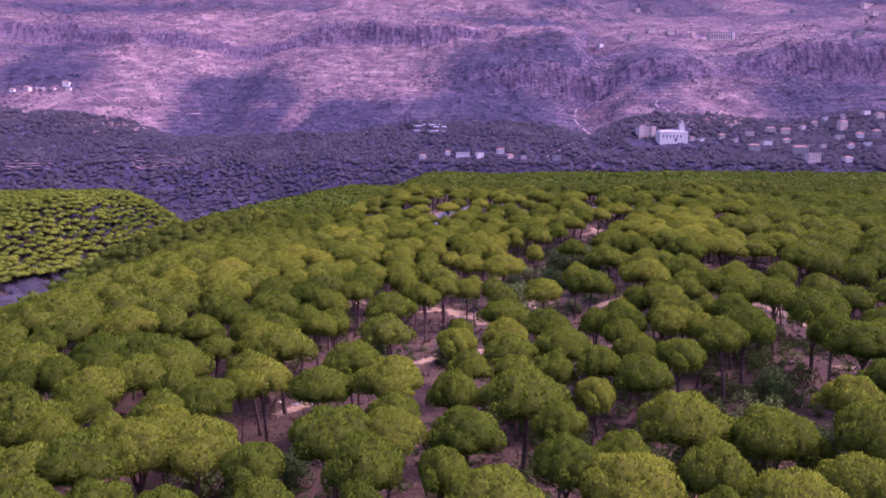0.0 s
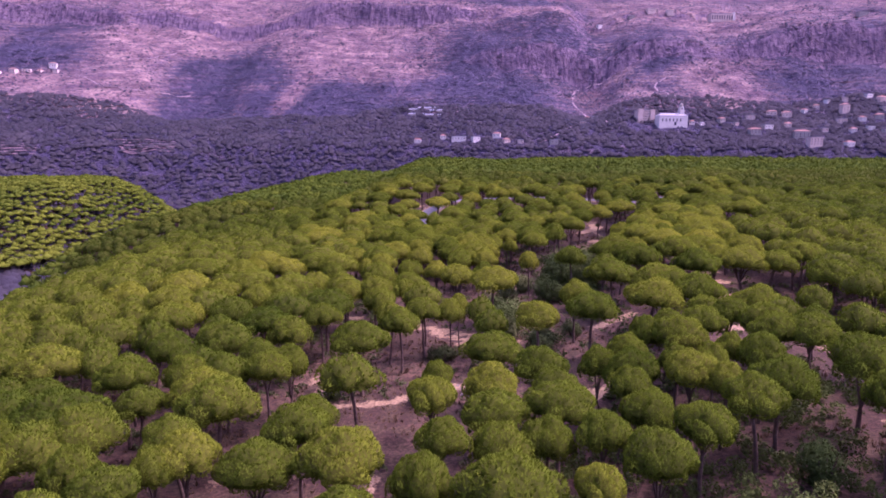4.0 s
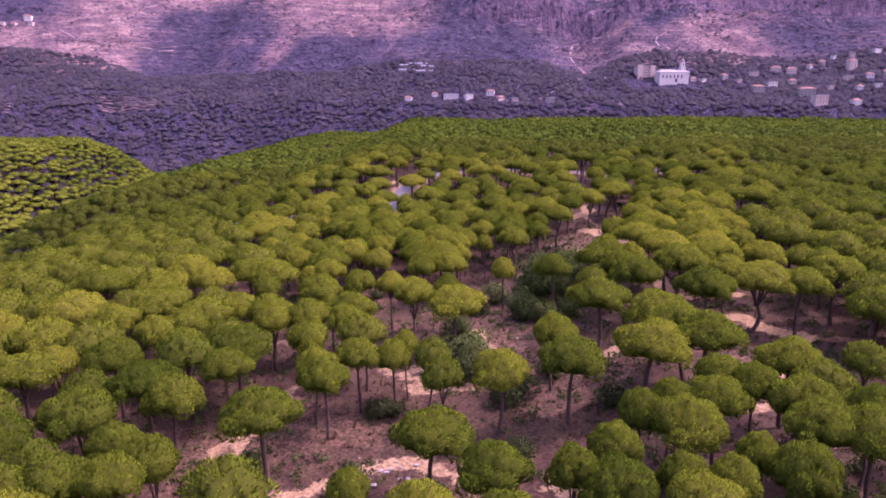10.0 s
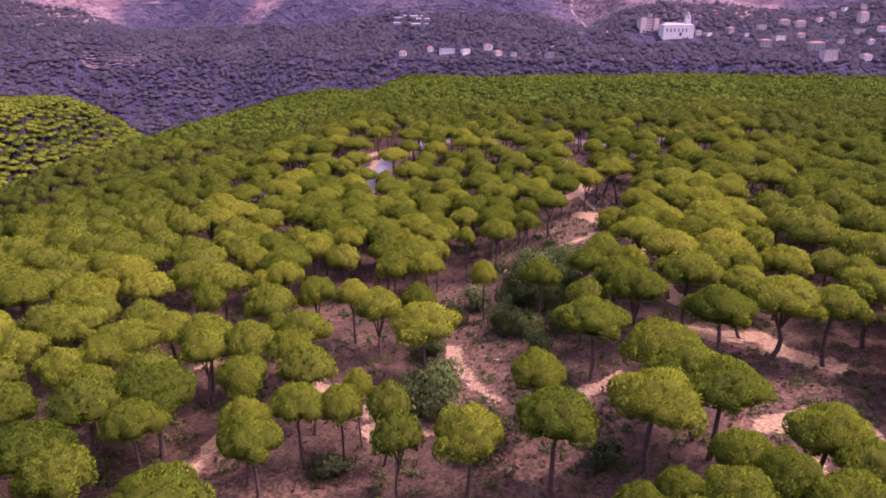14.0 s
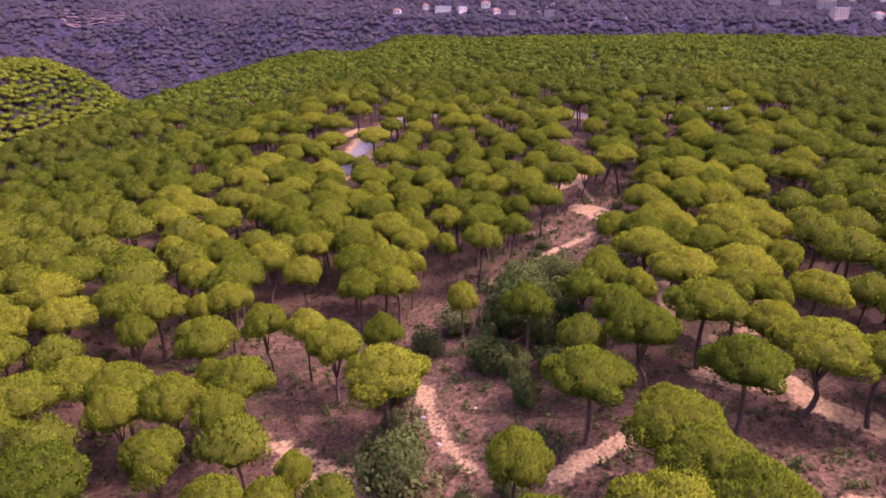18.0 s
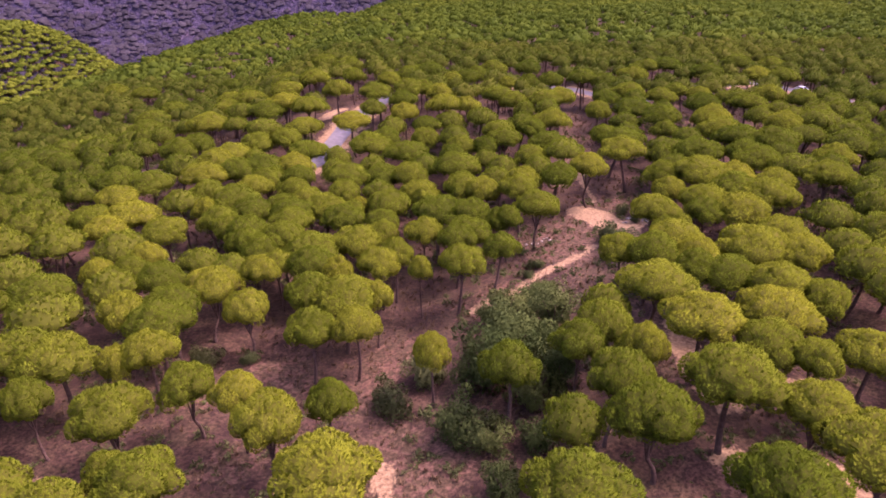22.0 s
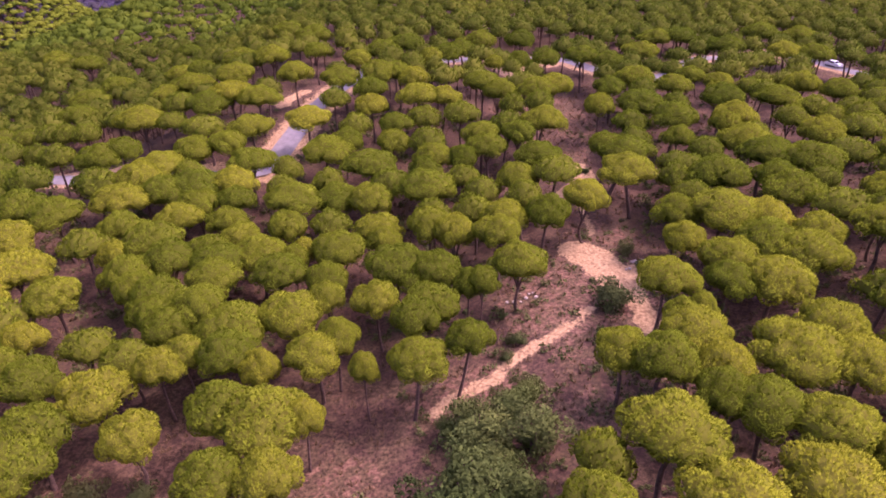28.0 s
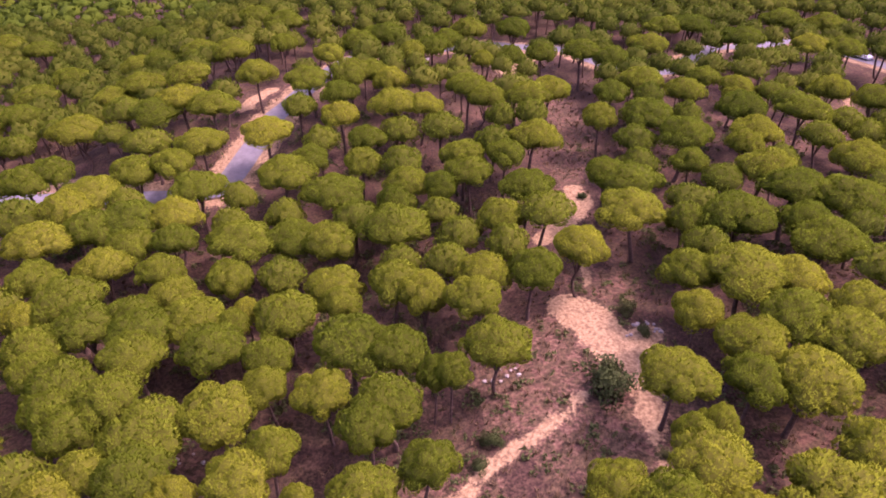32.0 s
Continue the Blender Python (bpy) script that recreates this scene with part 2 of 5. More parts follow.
def ground_height(x, y):
    """Height of the ground: a wooded plateau, a gully on its west side, a valley and a stepped mountainside."""
    x, y = np.asarray(x, float), np.asarray(y, float)
    near = -2.3 + 4.9 * smooth(8, 50, x) + 3.0 * smooth(58, 95, x)
    lift = smooth(205, 256, y)
    z = near * (1 - lift) + (5.2 + 1.2 * smooth(60, 160, x)) * lift - 4.0 * smooth(360, 640, y) - 70 * smooth(690, 800, y)
    # a hollow west of the lane, then the flank of the plateau
    z = z - 13.5 * smooth(-10, -56, x) * smooth(212, 264, y)
    edge = -34 - 52 * smooth(225, 312, y)
    fall = np.maximum(0, edge - x)
    z = z - np.minimum(0.0030 * fall ** 2, 56 + 0.02 * fall)
    # a spur beyond the gully
    z = z + 60 * np.exp(-(np.maximum(0, np.abs(x + 392) - 58) / 50) ** 2 - (np.maximum(0, np.abs(y - 600) - 30) / 125) ** 2)
    z = z + 0.9 * fbm(x, y, 30, 3) + 7.0 * fbm(x, y, 120, 5) * smooth(320, 520, y)
    # the mountainside beyond the valley
    west = smooth(350, -150, x)
    bend = 110 * fbm(x, y * 0 + 9, 420, 11) + 60 * fbm(x, y, 160, 12) + 16 * fbm(x, y, 34, 14)
    d = np.sqrt((x * 0.55) ** 2 + y ** 2) + bend
    gully = 40 * np.exp(-((x - 250 - 0.25 * (y - 1100)) / 55) ** 2) + 34 * np.exp(-((x + 420 + 0.1 * (y - 1100)) / 90) ** 2)
    slope = np.interp(d, [760, 850, 930, 1000, 1150, 1300, 1600, 2050, 2700, 3600, 5000], [-72, -52, 18, 46, 98, 160, 285, 480, 760, 1000, 1150])
    brow = d - 0.65 * bend
    broken = np.clip(0.62 + 1.5 * (value_noise(x, y * 0, 260, 31) * 0.6 + value_noise(x, y * 0, 90, 32) * 0.4 - 0.32), 0, 1.25)
    step_east = broken * (62 * smooth(1300, 1335, brow) - 62 * smooth(1340, 1800, brow))
    step_west = (1.15 - 0.8 * broken) * (56 * smooth(1590, 1622, d) - 44 * smooth(1640, 2000, d))
    cliffs = step_east * (1 - west) + step_west * (0.35 + 0.65 * west)
    hill = slope + cliffs - gully * smooth(980, 1150, d) * (1 - 0.7 * smooth(1500, 1900, d)) + (38 * fbm(x, y, 210, 21, 6) + 34 * np.abs(fbm(x, y * 0.45, 95, 27, 4))) * smooth(900, 1150, d)
    hill = hill + 3.2 * (np.abs(((hill / 9.0) % 1.0) - 0.5) - 0.25) * smooth(980, 1080, d)
    t = smooth(720, 860, d)
    return z * (1 - t) + hill * t


# ---- mesh helpers ----
def mesh_of(name, verts, faces, mat, smooth_faces=False):
    me = bpy.data.meshes.new(name)
    me.from_pydata([tuple(v) for v in verts], [], [tuple(f) for f in faces])
    me.materials.append(mat)
    if smooth_faces:
        me.polygons.foreach_set("use_smooth", [True] * len(me.polygons))
    me.update()
    return me


def tri_mesh(name, verts, tris, mat, smooth_faces=False, normals=None, second=None, slots=None):
    """A mesh from arrays of corners and triangles, with soft shading normals where given."""
    verts, tris = np.asarray(verts, np.float32), np.asarray(tris, np.int32)
    me = bpy.data.meshes.new(name)
    me.vertices.add(len(verts))
    me.vertices.foreach_set("co", verts.ravel())
    me.loops.add(tris.size)
    me.loops.foreach_set("vertex_index", tris.ravel())
    me.polygons.add(len(tris))
    me.polygons.foreach_set("loop_start", np.arange(0, tris.size, 3, dtype=np.int32))
    me.polygons.foreach_set("use_smooth", np.full(len(tris), smooth_faces))
    me.materials.append(mat)
    if second:
        me.materials.append(second)
        me.polygons.foreach_set("material_index", np.asarray(slots, np.int32))
    me.update(calc_edges=True)
    if normals is not None:
        me.polygons.foreach_set("use_smooth", np.ones(len(tris), bool))
        me.attributes.new("custom_normal", "FLOAT_VECTOR", "POINT").data.foreach_set("vector", np.asarray(normals, np.float32).ravel())
    return me


def child(name, me, parent, label=""):
    ob = new(name, me)
    ob.parent = parent
    return tagged(ob, label) if label else ob


class Shape:
    """Corners and triangles gathered piece by piece."""

    def __init__(self):
        self.v, self.t, self.count = [], [], 0

    def add(self, verts, tris):
        self.v.append(np.asarray(verts, float))
        self.t.append(np.asarray(tris, int) + self.count)
        self.count += len(verts)

    def arrays(self):
        return np.concatenate(self.v), np.concatenate(self.t)

    def tube(self, points, radii, sides=7):
        points = [Vector(p) for p in points]
        rings = []
        for i, p in enumerate(points):
            d = (points[min(i + 1, len(points) - 1)] - points[max(i - 1, 0)]).normalized()
            a = d.cross(Vector((0.3, 1, 0.1))).normalized()
            b = d.cross(a)
            rings += [p + radii[i] * (a * math.cos(k * math.tau / sides) + b * math.sin(k * math.tau / sides)) for k in range(sides)]
        tris = []
        for i in range(len(points) - 1):
            for k in range(sides):
                a, b = i * sides + k, i * sides + (k + 1) % sides
                tris += [(a, b, b + sides), (a, b + sides, a + sides)]
        self.add([tuple(r) for r in rings], tris)

    def box(self, lo, hi):
        (x0, y0, z0), (x1, y1, z1) = lo, hi
        v = [(x0, y0, z0), (x1, y0, z0), (x1, y1, z0), (x0, y1, z0), (x0, y0, z1), (x1, y0, z1), (x1, y1, z1), (x0, y1, z1)]
        q = [(0, 3, 2, 1), (4, 5, 6, 7), (0, 1, 5, 4), (1, 2, 6, 5), (2, 3, 7, 6), (3, 0, 4, 7)]
        self.add(v, [t for a, b, c, d in q for t in ((a, b, c), (a, c, d))])


# ---- stone pines: a bare trunk, forking limbs and a billowy umbrella of needle tufts ----
FLAT = np.array([1, 1, 0.96])


def crown_arrays(seed, tufts, tuft_size, rings, around, lobes, blades=3):
    """Crown of radius 1 (its rim at z 0): a broad dome of many small cushions clad in tufts of needles, hollow below."""
    rng = np.random.default_rng(seed)
    cen, rad = [(0, 0, -0.26)], [0.70]
    turn, wide, skew = rng.uniform(0, math.tau), rng.uniform(0.05, 0.17), rng.uniform(0, math.tau)
    for i in range(lobes):
        q = (i + 0.5) / lobes
        ang = turn + i * 2.39996 + rng.uniform(-0.3, 0.3)
        out = 0.80 * math.sqrt(q) * (1 + wide * math.cos(2 * (ang - skew)) + rng.uniform(-0.10, 0.10))
        r = rng.uniform(0.20, 0.33) * (1.0 if lobes > 16 else 1.3)
        cen.append((math.cos(ang) * out, math.sin(ang) * out, 0.64 * (1 - min(out, 1.0) ** 1.8) - 0.14 + rng.uniform(-0.07, 0.07)))
        rad.append(r)
    cen, rad = np.array(cen), np.array(rad)
    span = 1.02 / np.percentile(np.hypot(cen[:, 0], cen[:, 1]) + rad, 88)
    cen, rad = cen * span, rad * span
    shape = Shape()
    # the cushion under the tufts, seen from its middle
    away, t = [(0, 0, 1)], []
    for i in range(1, rings + 1):
        ang = 1.95 * i / rings
        away += [(math.cos(math.tau * (k + 0.5 * (i % 2)) / around) * math.sin(ang), math.sin(math.tau * (k + 0.5 * (i % 2)) / around) * math.sin(ang), math.cos(ang)) for k in range(around)]
    away = np.array(away)
    t += [(0, 1 + k, 1 + (k + 1) % around) for k in range(around)]
    for i in range(rings - 1):
        for k in range(around):
            a, b = 1 + i * around + k, 1 + i * around + (k + 1) % around
            t += [(a, a + around, b + around), (a, b + around, b)]
    last = 1 + (rings - 1) * around
    t += [(last + (k + 1) % around, last + k, len(away)) for k in range(around)]
    reach = np.full(len(away), 0.3)
    for c, r in zip(cen, rad):
        mid = away @ c
        off = c @ c - mid * mid
        reach = np.maximum(reach, np.where(off < r * r, mid + np.sqrt(np.maximum(r * r - off, 0)), 0))
    v = away * (reach * rng.uniform(0.88, 0.97, len(away)))[:, None] * FLAT
    low = v[:, 2] < -0.10
    v[low, 2] = -0.10 - 0.55 * (v[low, 2] + 0.10)
    v = np.concatenate([v, [[0, 0, 0.16]]])
    shape.add(v, t)
    soft = np.concatenate([v[:-1] / np.array([1, 1, 0.5]), [[0, 0, -1]]])
    soft[1 + (rings - 1) * around:, 2] = -1
    soft = [soft / np.linalg.norm(soft, axis=1, keepdims=True)]
    # tufts
    d = rng.normal(size=(tufts * 14, 3))
    d /= np.linalg.norm(d, axis=1, keepdims=True)
    pick = rng.choice(len(cen), len(d), p=rad ** 2 / (rad ** 2).sum())
    p = cen[pick] + d * rad[pick][:, None]
    free = np.ones(len(d), bool)
    for c, r in zip(cen, rad):
        free &= np.linalg.norm(p - c, axis=1) > r * 0.97
    free &= p[:, 2] * FLAT[2] > -0.10 - 0.16 * rng.random(len(d)) ** 2
    p, d = p[free][:tufts] * FLAT, d[free][:tufts] / FLAT
    nor = d / np.linalg.norm(d, axis=1, keepdims=True) + np.array([0, 0, 0.55]) + rng.normal(size=d.shape) * 0.25
    nor /= np.linalg.norm(nor, axis=1, keepdims=True)
    lit = 0.62 * d / np.linalg.norm(d, axis=1, keepdims=True) + np.array([0, 0, 0.14]) + rng.normal(size=d.shape) * 0.18
    lit /= np.linalg.norm(lit, axis=1, keepdims=True)
    size = tuft_size * rng.uniform(0.6, 1.4, len(p))[:, None]
    side = np.cross(nor, rng.normal(size=nor.shape))
    side /= np.linalg.norm(side, axis=1, keepdims=True)
    other = np.cross(nor, side)
    tv, tt = [], []
    n = len(p)
    idx = np.arange(n)
    for a, (c, s) in enumerate(((1, 0), (-0.5, 0.866), (-0.5, -0.866))[:blades]):
        out = side * c + other * s
        across = np.cross(nor, out)
        tv += [p + (across * 0.36 - nor * 0.2) * size, p - (across * 0.36 + nor * 0.2) * size, p + (nor * 1.0 + out * 0.45) * size]
        tt.append(np.stack([idx + (3 * a + 1) * n, idx + 3 * a * n, idx + (3 * a + 2) * n], 1))
    shape.add(np.concatenate(tv), np.concatenate(tt))
    v, t = shape.arrays()
    soft = np.concatenate(soft + [lit] * len(tv))
    # every face looks the way its needles do
    face = np.cross(v[t[:, 1]] - v[t[:, 0]], v[t[:, 2]] - v[t[:, 0]])
    back = (face * (soft[t[:, 0]] + soft[t[:, 1]] + soft[t[:, 2]])).sum(1) < 0
    t[back] = t[back][:, ::-1]
    return v, t, soft


def trunk_arrays(seed, limbs, sides):
    """Trunk and limbs from z 0 into the crown of a tree 10.35 m high with a crown of 3 m radius."""
    rng = np.random.default_rng(seed + 500)
    s, boughs = Shape(), []
    lean, foot = rng.uniform(-0.6, 0.6, 2), rng.uniform(-0.8, 0.8, 2)
    fork = rng.uniform(5.2, 6.8) if seed % 4 else rng.uniform(2.6, 4.0)
    base = []
    for h in (-0.6, 0.3, fork * 0.3, fork * 0.62, fork):
        k = h / fork
        base.append((lean[0] * (1 - k) * k * 2.2 + foot[0] * (1 - k), lean[1] * (1 - k) * k * 2.2 + foot[1] * (1 - k), h))
    s.tube(base, [0.30, 0.23, 0.20, 0.175, 0.15], sides)
    for i in range(limbs):
        az = math.tau * (i + rng.uniform(-0.25, 0.25)) / limbs
        r = rng.uniform(0.9, 1.9)
        up = rng.uniform(8.2, 9.0)
        mid = (math.cos(az) * r * 0.42, math.sin(az) * r * 0.42, fork + (up - fork) * 0.45)
        bough = Shape()
        bough.tube([(base[-1][0], base[-1][1], fork - 0.15), mid, (math.cos(az) * r, math.sin(az) * r, up)], [0.125, 0.085, 0.035], max(4, sides - 2))
        boughs.append(bough.arrays())
    return s.arrays(), boughs


RADIUS, TOP = 3.0, 10.35


def stature(r):
    """Height scale of a pine with a crown of radius r."""
    return (9.0 + 0.45 * r) / TOP


def pine_set(seeds, tufts, tuft_size, rings, around, lobes, limbs, sides, blades=3):
    out = []
    for k in seeds:
        v, t, lit = crown_arrays(k, tufts, tuft_size, rings, around, lobes + k % 4, blades)
        v = v * RADIUS * np.array([1, 1, 1.02 + 0.34 * (k * 0.618 % 1)])
        v[:, 2] += TOP - v[:, 2].max()
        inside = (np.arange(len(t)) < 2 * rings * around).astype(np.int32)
        out.append(((v, t, lit, inside), *trunk_arrays(k, limbs, sides)))
    return out


# ---- ground: one sheet from under the camera to the mountain ----
SAND_TRACKS = []
SAND_TRACKS += [(0.8, [(33.0, 165.8), (34.7, 168.2), (37.6, 170.3), (41.2, 172.5), (44.0, 174.4), (45.8, 176.9)]), (2.6, [(48.1, 189.9), (49.8, 186.7), (50.8, 183.6)]), (1.5, [(50.9, 184.2), (53.9, 184.4), (55.8, 186.5)]), (1.5, [(52.3, 180.9), (52.4, 175.3), (52.2, 173.8)]), (1.0, [(52.2, 173.8), (51.8, 170.1), (51.6, 166.0), (52.4, 165.4)]), (1.5, [(46.0, 207.3), (49.9, 211.5), (53.4, 216.1), (52.9, 221.0)]), (2.2, [(43.9, 282.7), (46.6, 274.5), (52.3, 283.9), (58.2, 286.7)]), (1.4, [(-8.5, 252.2), (-6.9, 257.8), (-5.0, 262.7)]), (1.0, [(-8.1, 230.6), (-6.9, 233.7), (-5.7, 239.8)]), (1.2, [(-3.1, 225.9), (-1.9, 227.0)]), (1.0, [(-40.3, 228.5), (-36.8, 231.8), (-32.1, 231.9)])]
SAND_TRACKS += [(1.0, [(115.3, 255.7), (112.7, 249.8)]), (1.8, [(51.5, 141.2), (53.9, 142.1)]), (1.0, [(59.1, 147.8), (61.1, 149.4), (62.5, 148.5)]), (1.6, [(56.1, 141.2), (60.1, 140.2)]), (1.0, [(50.4, 164.9), (54.7, 164.1)]), (0.9, [(26.2, 161.7), (29.7, 164.4), (33.7, 165.7)]), (1.0, [(15.7, 134.7), (17.6, 125.9), (20.5, 120.0)]), (1.4, [(6.9, 114.8), (10.5, 115.3), (14.5, 115.1)]), (1.2, [(28.1, 117.0), (31.6, 118.5), (36.6, 120.8)]), (1.7, [(47.9, 130.5), (51.1, 128.3), (56.0, 128.6), (57.3, 123.7), (61.2, 120.8)]), (1.5, [(51.1, 154.2), (49.4, 143.2), (51.0, 138.2)]), (1.4, [(47.3, 108.4), (52.3, 109.9), (55.6, 109.6)]), (0.9, [(-18.2, 130.9), (-16.7, 131.7)]), (0.9, [(-4.4, 123.3), (-1.6, 123.7)])]
SAND_TRACKS += [(1.2, [(-122.9, 263.3), (-103.7, 251.0)]), (1.1, [(0.5, 125.2), (2.5, 119.9), (5.9, 117.9), (12.7, 116.3)]), (1.0, [(-19.3, 133.0), (-12.9, 131.3)]), (0.8, [(-2.2, 93.7), (0.6, 95.9), (3.3, 96.8), (7.3, 97.0), (11.6, 95.3)]), (0.8, [(-14.0, 89.8), (-9.3, 91.4), (-4.4, 92.6), (-2.0, 94.2)]), (1.0, [(32.7, 119.1), (35.1, 120.3)]), (0.9, [(42.9, 99.9), (48.7, 101.9)]), (0.9, [(20.2, 91.8), (22.0, 92.3)]), (0.8, [(-15.8, 99.1), (-14.3, 102.5), (-12.6, 103.7)]), (0.8, [(-20.3, 72.5), (-17.9, 75.4), (-15.5, 79.2), (-14.6, 85.4)]), (0.9, [(-14.6, 85.4), (-13.7, 90.3), (-13.1, 98.9), (-11.7, 106.5), (-10.0, 115.5)]), (0.6, [(-6.1, 77.7), (-4.0, 71.4), (-2.4, 64.9)])]
SAND_TRACKS += [(1.0, [(-3.4, 126.7), (1.8, 124.2), (8.9, 119.8)]), (0.7, [(3.7, 98.7), (8.7, 97.8), (11.8, 93.8), (15.7, 88.6)]), (0.7, [(21.2, 89.3), (25.7, 94.4)]), (1.0, [(56.4, 109.1), (57.0, 94.6), (59.0, 90.9)]), (0.9, [(49.5, 75.6), (53.2, 74.9)])]
SAND_TRACKS += [(2.7, [[47.2, 191.6], [49.4, 189.4], [50.6, 185.7], [52.2, 183.1]]), (1.2, [[53.0, 181.4], [51.6, 177.5], [52.6, 175.0]]), (0.9, [[50.5, 196.9], [50.4, 204.6], [50.2, 210.6]])]
BARE_PATCHES = []
BARE_PATCHES += [(5, [(40.2, 178.5), (44.4, 182.3), (45.5, 185.0)]), (3.5, [(43.2, 171.3), (46.4, 170.5)]), (1.6, [(4.3, 171.5), (5.5, 172.0)]), (1.3, [(28.9, 176.7), (30.4, 175.8)]), (2.6, [(50.5, 196.9), (53.8, 195.4)]), (3.0, [(55.1, 236.9), (58.2, 231.5), (58.8, 229.6)]), (3, [(54.9, 252.4), (55.9, 241.4)]), (3, [(65.4, 166.7), (67.9, 167.7)]), (2.5, [(96.1, 234.5), (101.4, 236.9)]), (2, [(112.5, 249.9), (104.0, 233.2)]), (3.5, [(52.1, 177.7), (53.3, 173.6), (52.7, 169.5)]), (2, [(42.7, 250.2), (51.9, 251.2)]), (2.5, [(53.5, 227.5), (51.8, 222.4)]), (3, [(15.4, 151.5), (17.0, 153.9)]), (3.2, [(-6.3, 147.8), (-1.6, 149.3), (3.9, 150.5)]), (2.4, [(9.1, 145.4), (12.4, 145.9)])]
BARE_PATCHES += [(2.5, [(42.1, 158.4), (44.5, 160.3)]), (2.5, [(26.2, 161.7), (29.7, 164.4), (33.7, 165.7)]), (2, [(-12.3, 150.9), (-15.2, 148.6)]), (3, [(17.2, 136.5), (18.4, 127.9), (20.5, 120.0), (18.5, 116.0)]), (4, [(47.5, 109.8), (51.7, 112.8), (54.6, 112.1)]), (3.5, [(50.0, 127.4), (55.2, 125.8), (58.0, 121.6)]), (2, [(0.3, 135.1), (2.8, 137.9)]), (2.5, [(21.2, 113.6), (23.2, 116.7)]), (3, [(-14.1, 104.4), (-14.2, 97.8), (-14.8, 92.2)]), (3, [(-6.3, 103.0), (-1.1, 105.1), (3.1, 104.4)]), (2.5, [(16.6, 125.5), (22.2, 134.8)]), (3, [(23.0, 107.9), (27.7, 109.5), (31.7, 113.7)]), (3.5, [(2.0, 83.8), (7.2, 90.5)]), (2.5, [(-17.3, 83.2), (-12.4, 93.2), (-10.3, 108.2)])]
BARE_PATCHES += [(2, [(10.9, 58.4), (12.2, 59.3)])]
ROAD_LINE = [(-55.0, 231.5), (-43.1, 226.3), (-34.6, 225.4), (-24.3, 224.4), (-15.8, 224.7), (-7.1, 226.2), (-5.1, 230.4), (-3.8, 236.2), (-2.4, 242.3), (-1.1, 249.3), (0.8, 254.3), (3.5, 266.3), (9.7, 282.9), (20.4, 288.7), (33.1, 291.6), (43.4, 295.4), (54.6, 292.0), (63.0, 290.5), (69.3, 280.0), (75.7, 273.3), (84.9, 273.5), (91.1, 280.7), (99.9, 290.0), (110.1, 290.5), (120.9, 295.3), (126.3, 291.7), (130.1, 282.7), (133.6, 274.7), (137.3, 264.2)]

WOODED = [(-181, 1059, 58, 133, 1.0), (-415, 1347, 70, 96, 0.6), (-440, 1129, 60, 154, 0.7), (-304, 1101, 39, 128, 0.5), (99, 1179, 62, 190, 0.6), (432, 1259, 87, 32, 0.6), (636, 1186, 93, 86, 0.5), (-626, 985, 69, 96, 0.4), (42, 1330, 46, 117, 0.4), (353, 1293, 67, 41, 0.3), (-57, 1007, 35, 75, 0.3), (-808, 1289, 89, 128, 0.4), (-374, 931, 99, 15, 0.8), (403, 884, 234, 42, 0.5)]
# the first entry here paints a sunlit patch on the upper west slope
WOODED += [(-566, 1637, 154, 171, -0.9), (-520, 1070, 75, 127, -0.8), (-159, 1370, 107, 139, -0.7), (-439, 931, 41, 15, -0.7), (348, 1267, 55, 29, -0.7), (507, 1149, 60, 91, -0.5), (199, 1585, 150, 53, -0.8), (-263, 1139, 25, 82, -0.6), (-615, 1112, 58, 67, -0.4), (-143, 1996, 256, 396, -0.5), (-601, 1378, 72, 141, -0.6), (629, 1575, 203, 283, -0.4)]


def along(x, y, line):
    """Distance of points from a polyline."""
    best = np.full(np.shape(x), 1e9)
    for (ax, ay), (bx, by) in zip(line[:-1], line[1:]):
        dx, dy = bx - ax, by - ay
        s = np.clip(((x - ax) * dx + (y - ay) * dy) / max(dx * dx + dy * dy, 1e-6), 0, 1)
        best = np.minimum(best, np.hypot(x - ax - s * dx, y - ay - s * dy))
    return best


def cover(x, y, lines, soft):
    out = np.zeros(np.shape(x))
    for half, line in lines:
        out = np.maximum(out, (1.0 if half > 1.3 else 0.74) * (1 - smooth(half * 0.6, half * 1.25 + soft, along(x, y, line))))
    return out


def wooded_at(x, y):
    """Where the mountainside is wooded (above 0), or bare and pale or painted sunlit (below 0)."""
    out = 0.75 * fbm(x, y * 0.6, 230, 61, 5) + 1.1 * (1 - smooth(930, 1060, y))
    for px, py, rx, ry, amount in WOODED:
        out = out + amount * np.exp(-((x - px) / rx) ** 2 - ((y - py) / ry) ** 2)
    return out


def spaced(*spans):
    vals = []
    for a, b, step in spans:
        vals += list(np.arange(a, b, step))
    return np.array(vals + [spans[-1][1]])


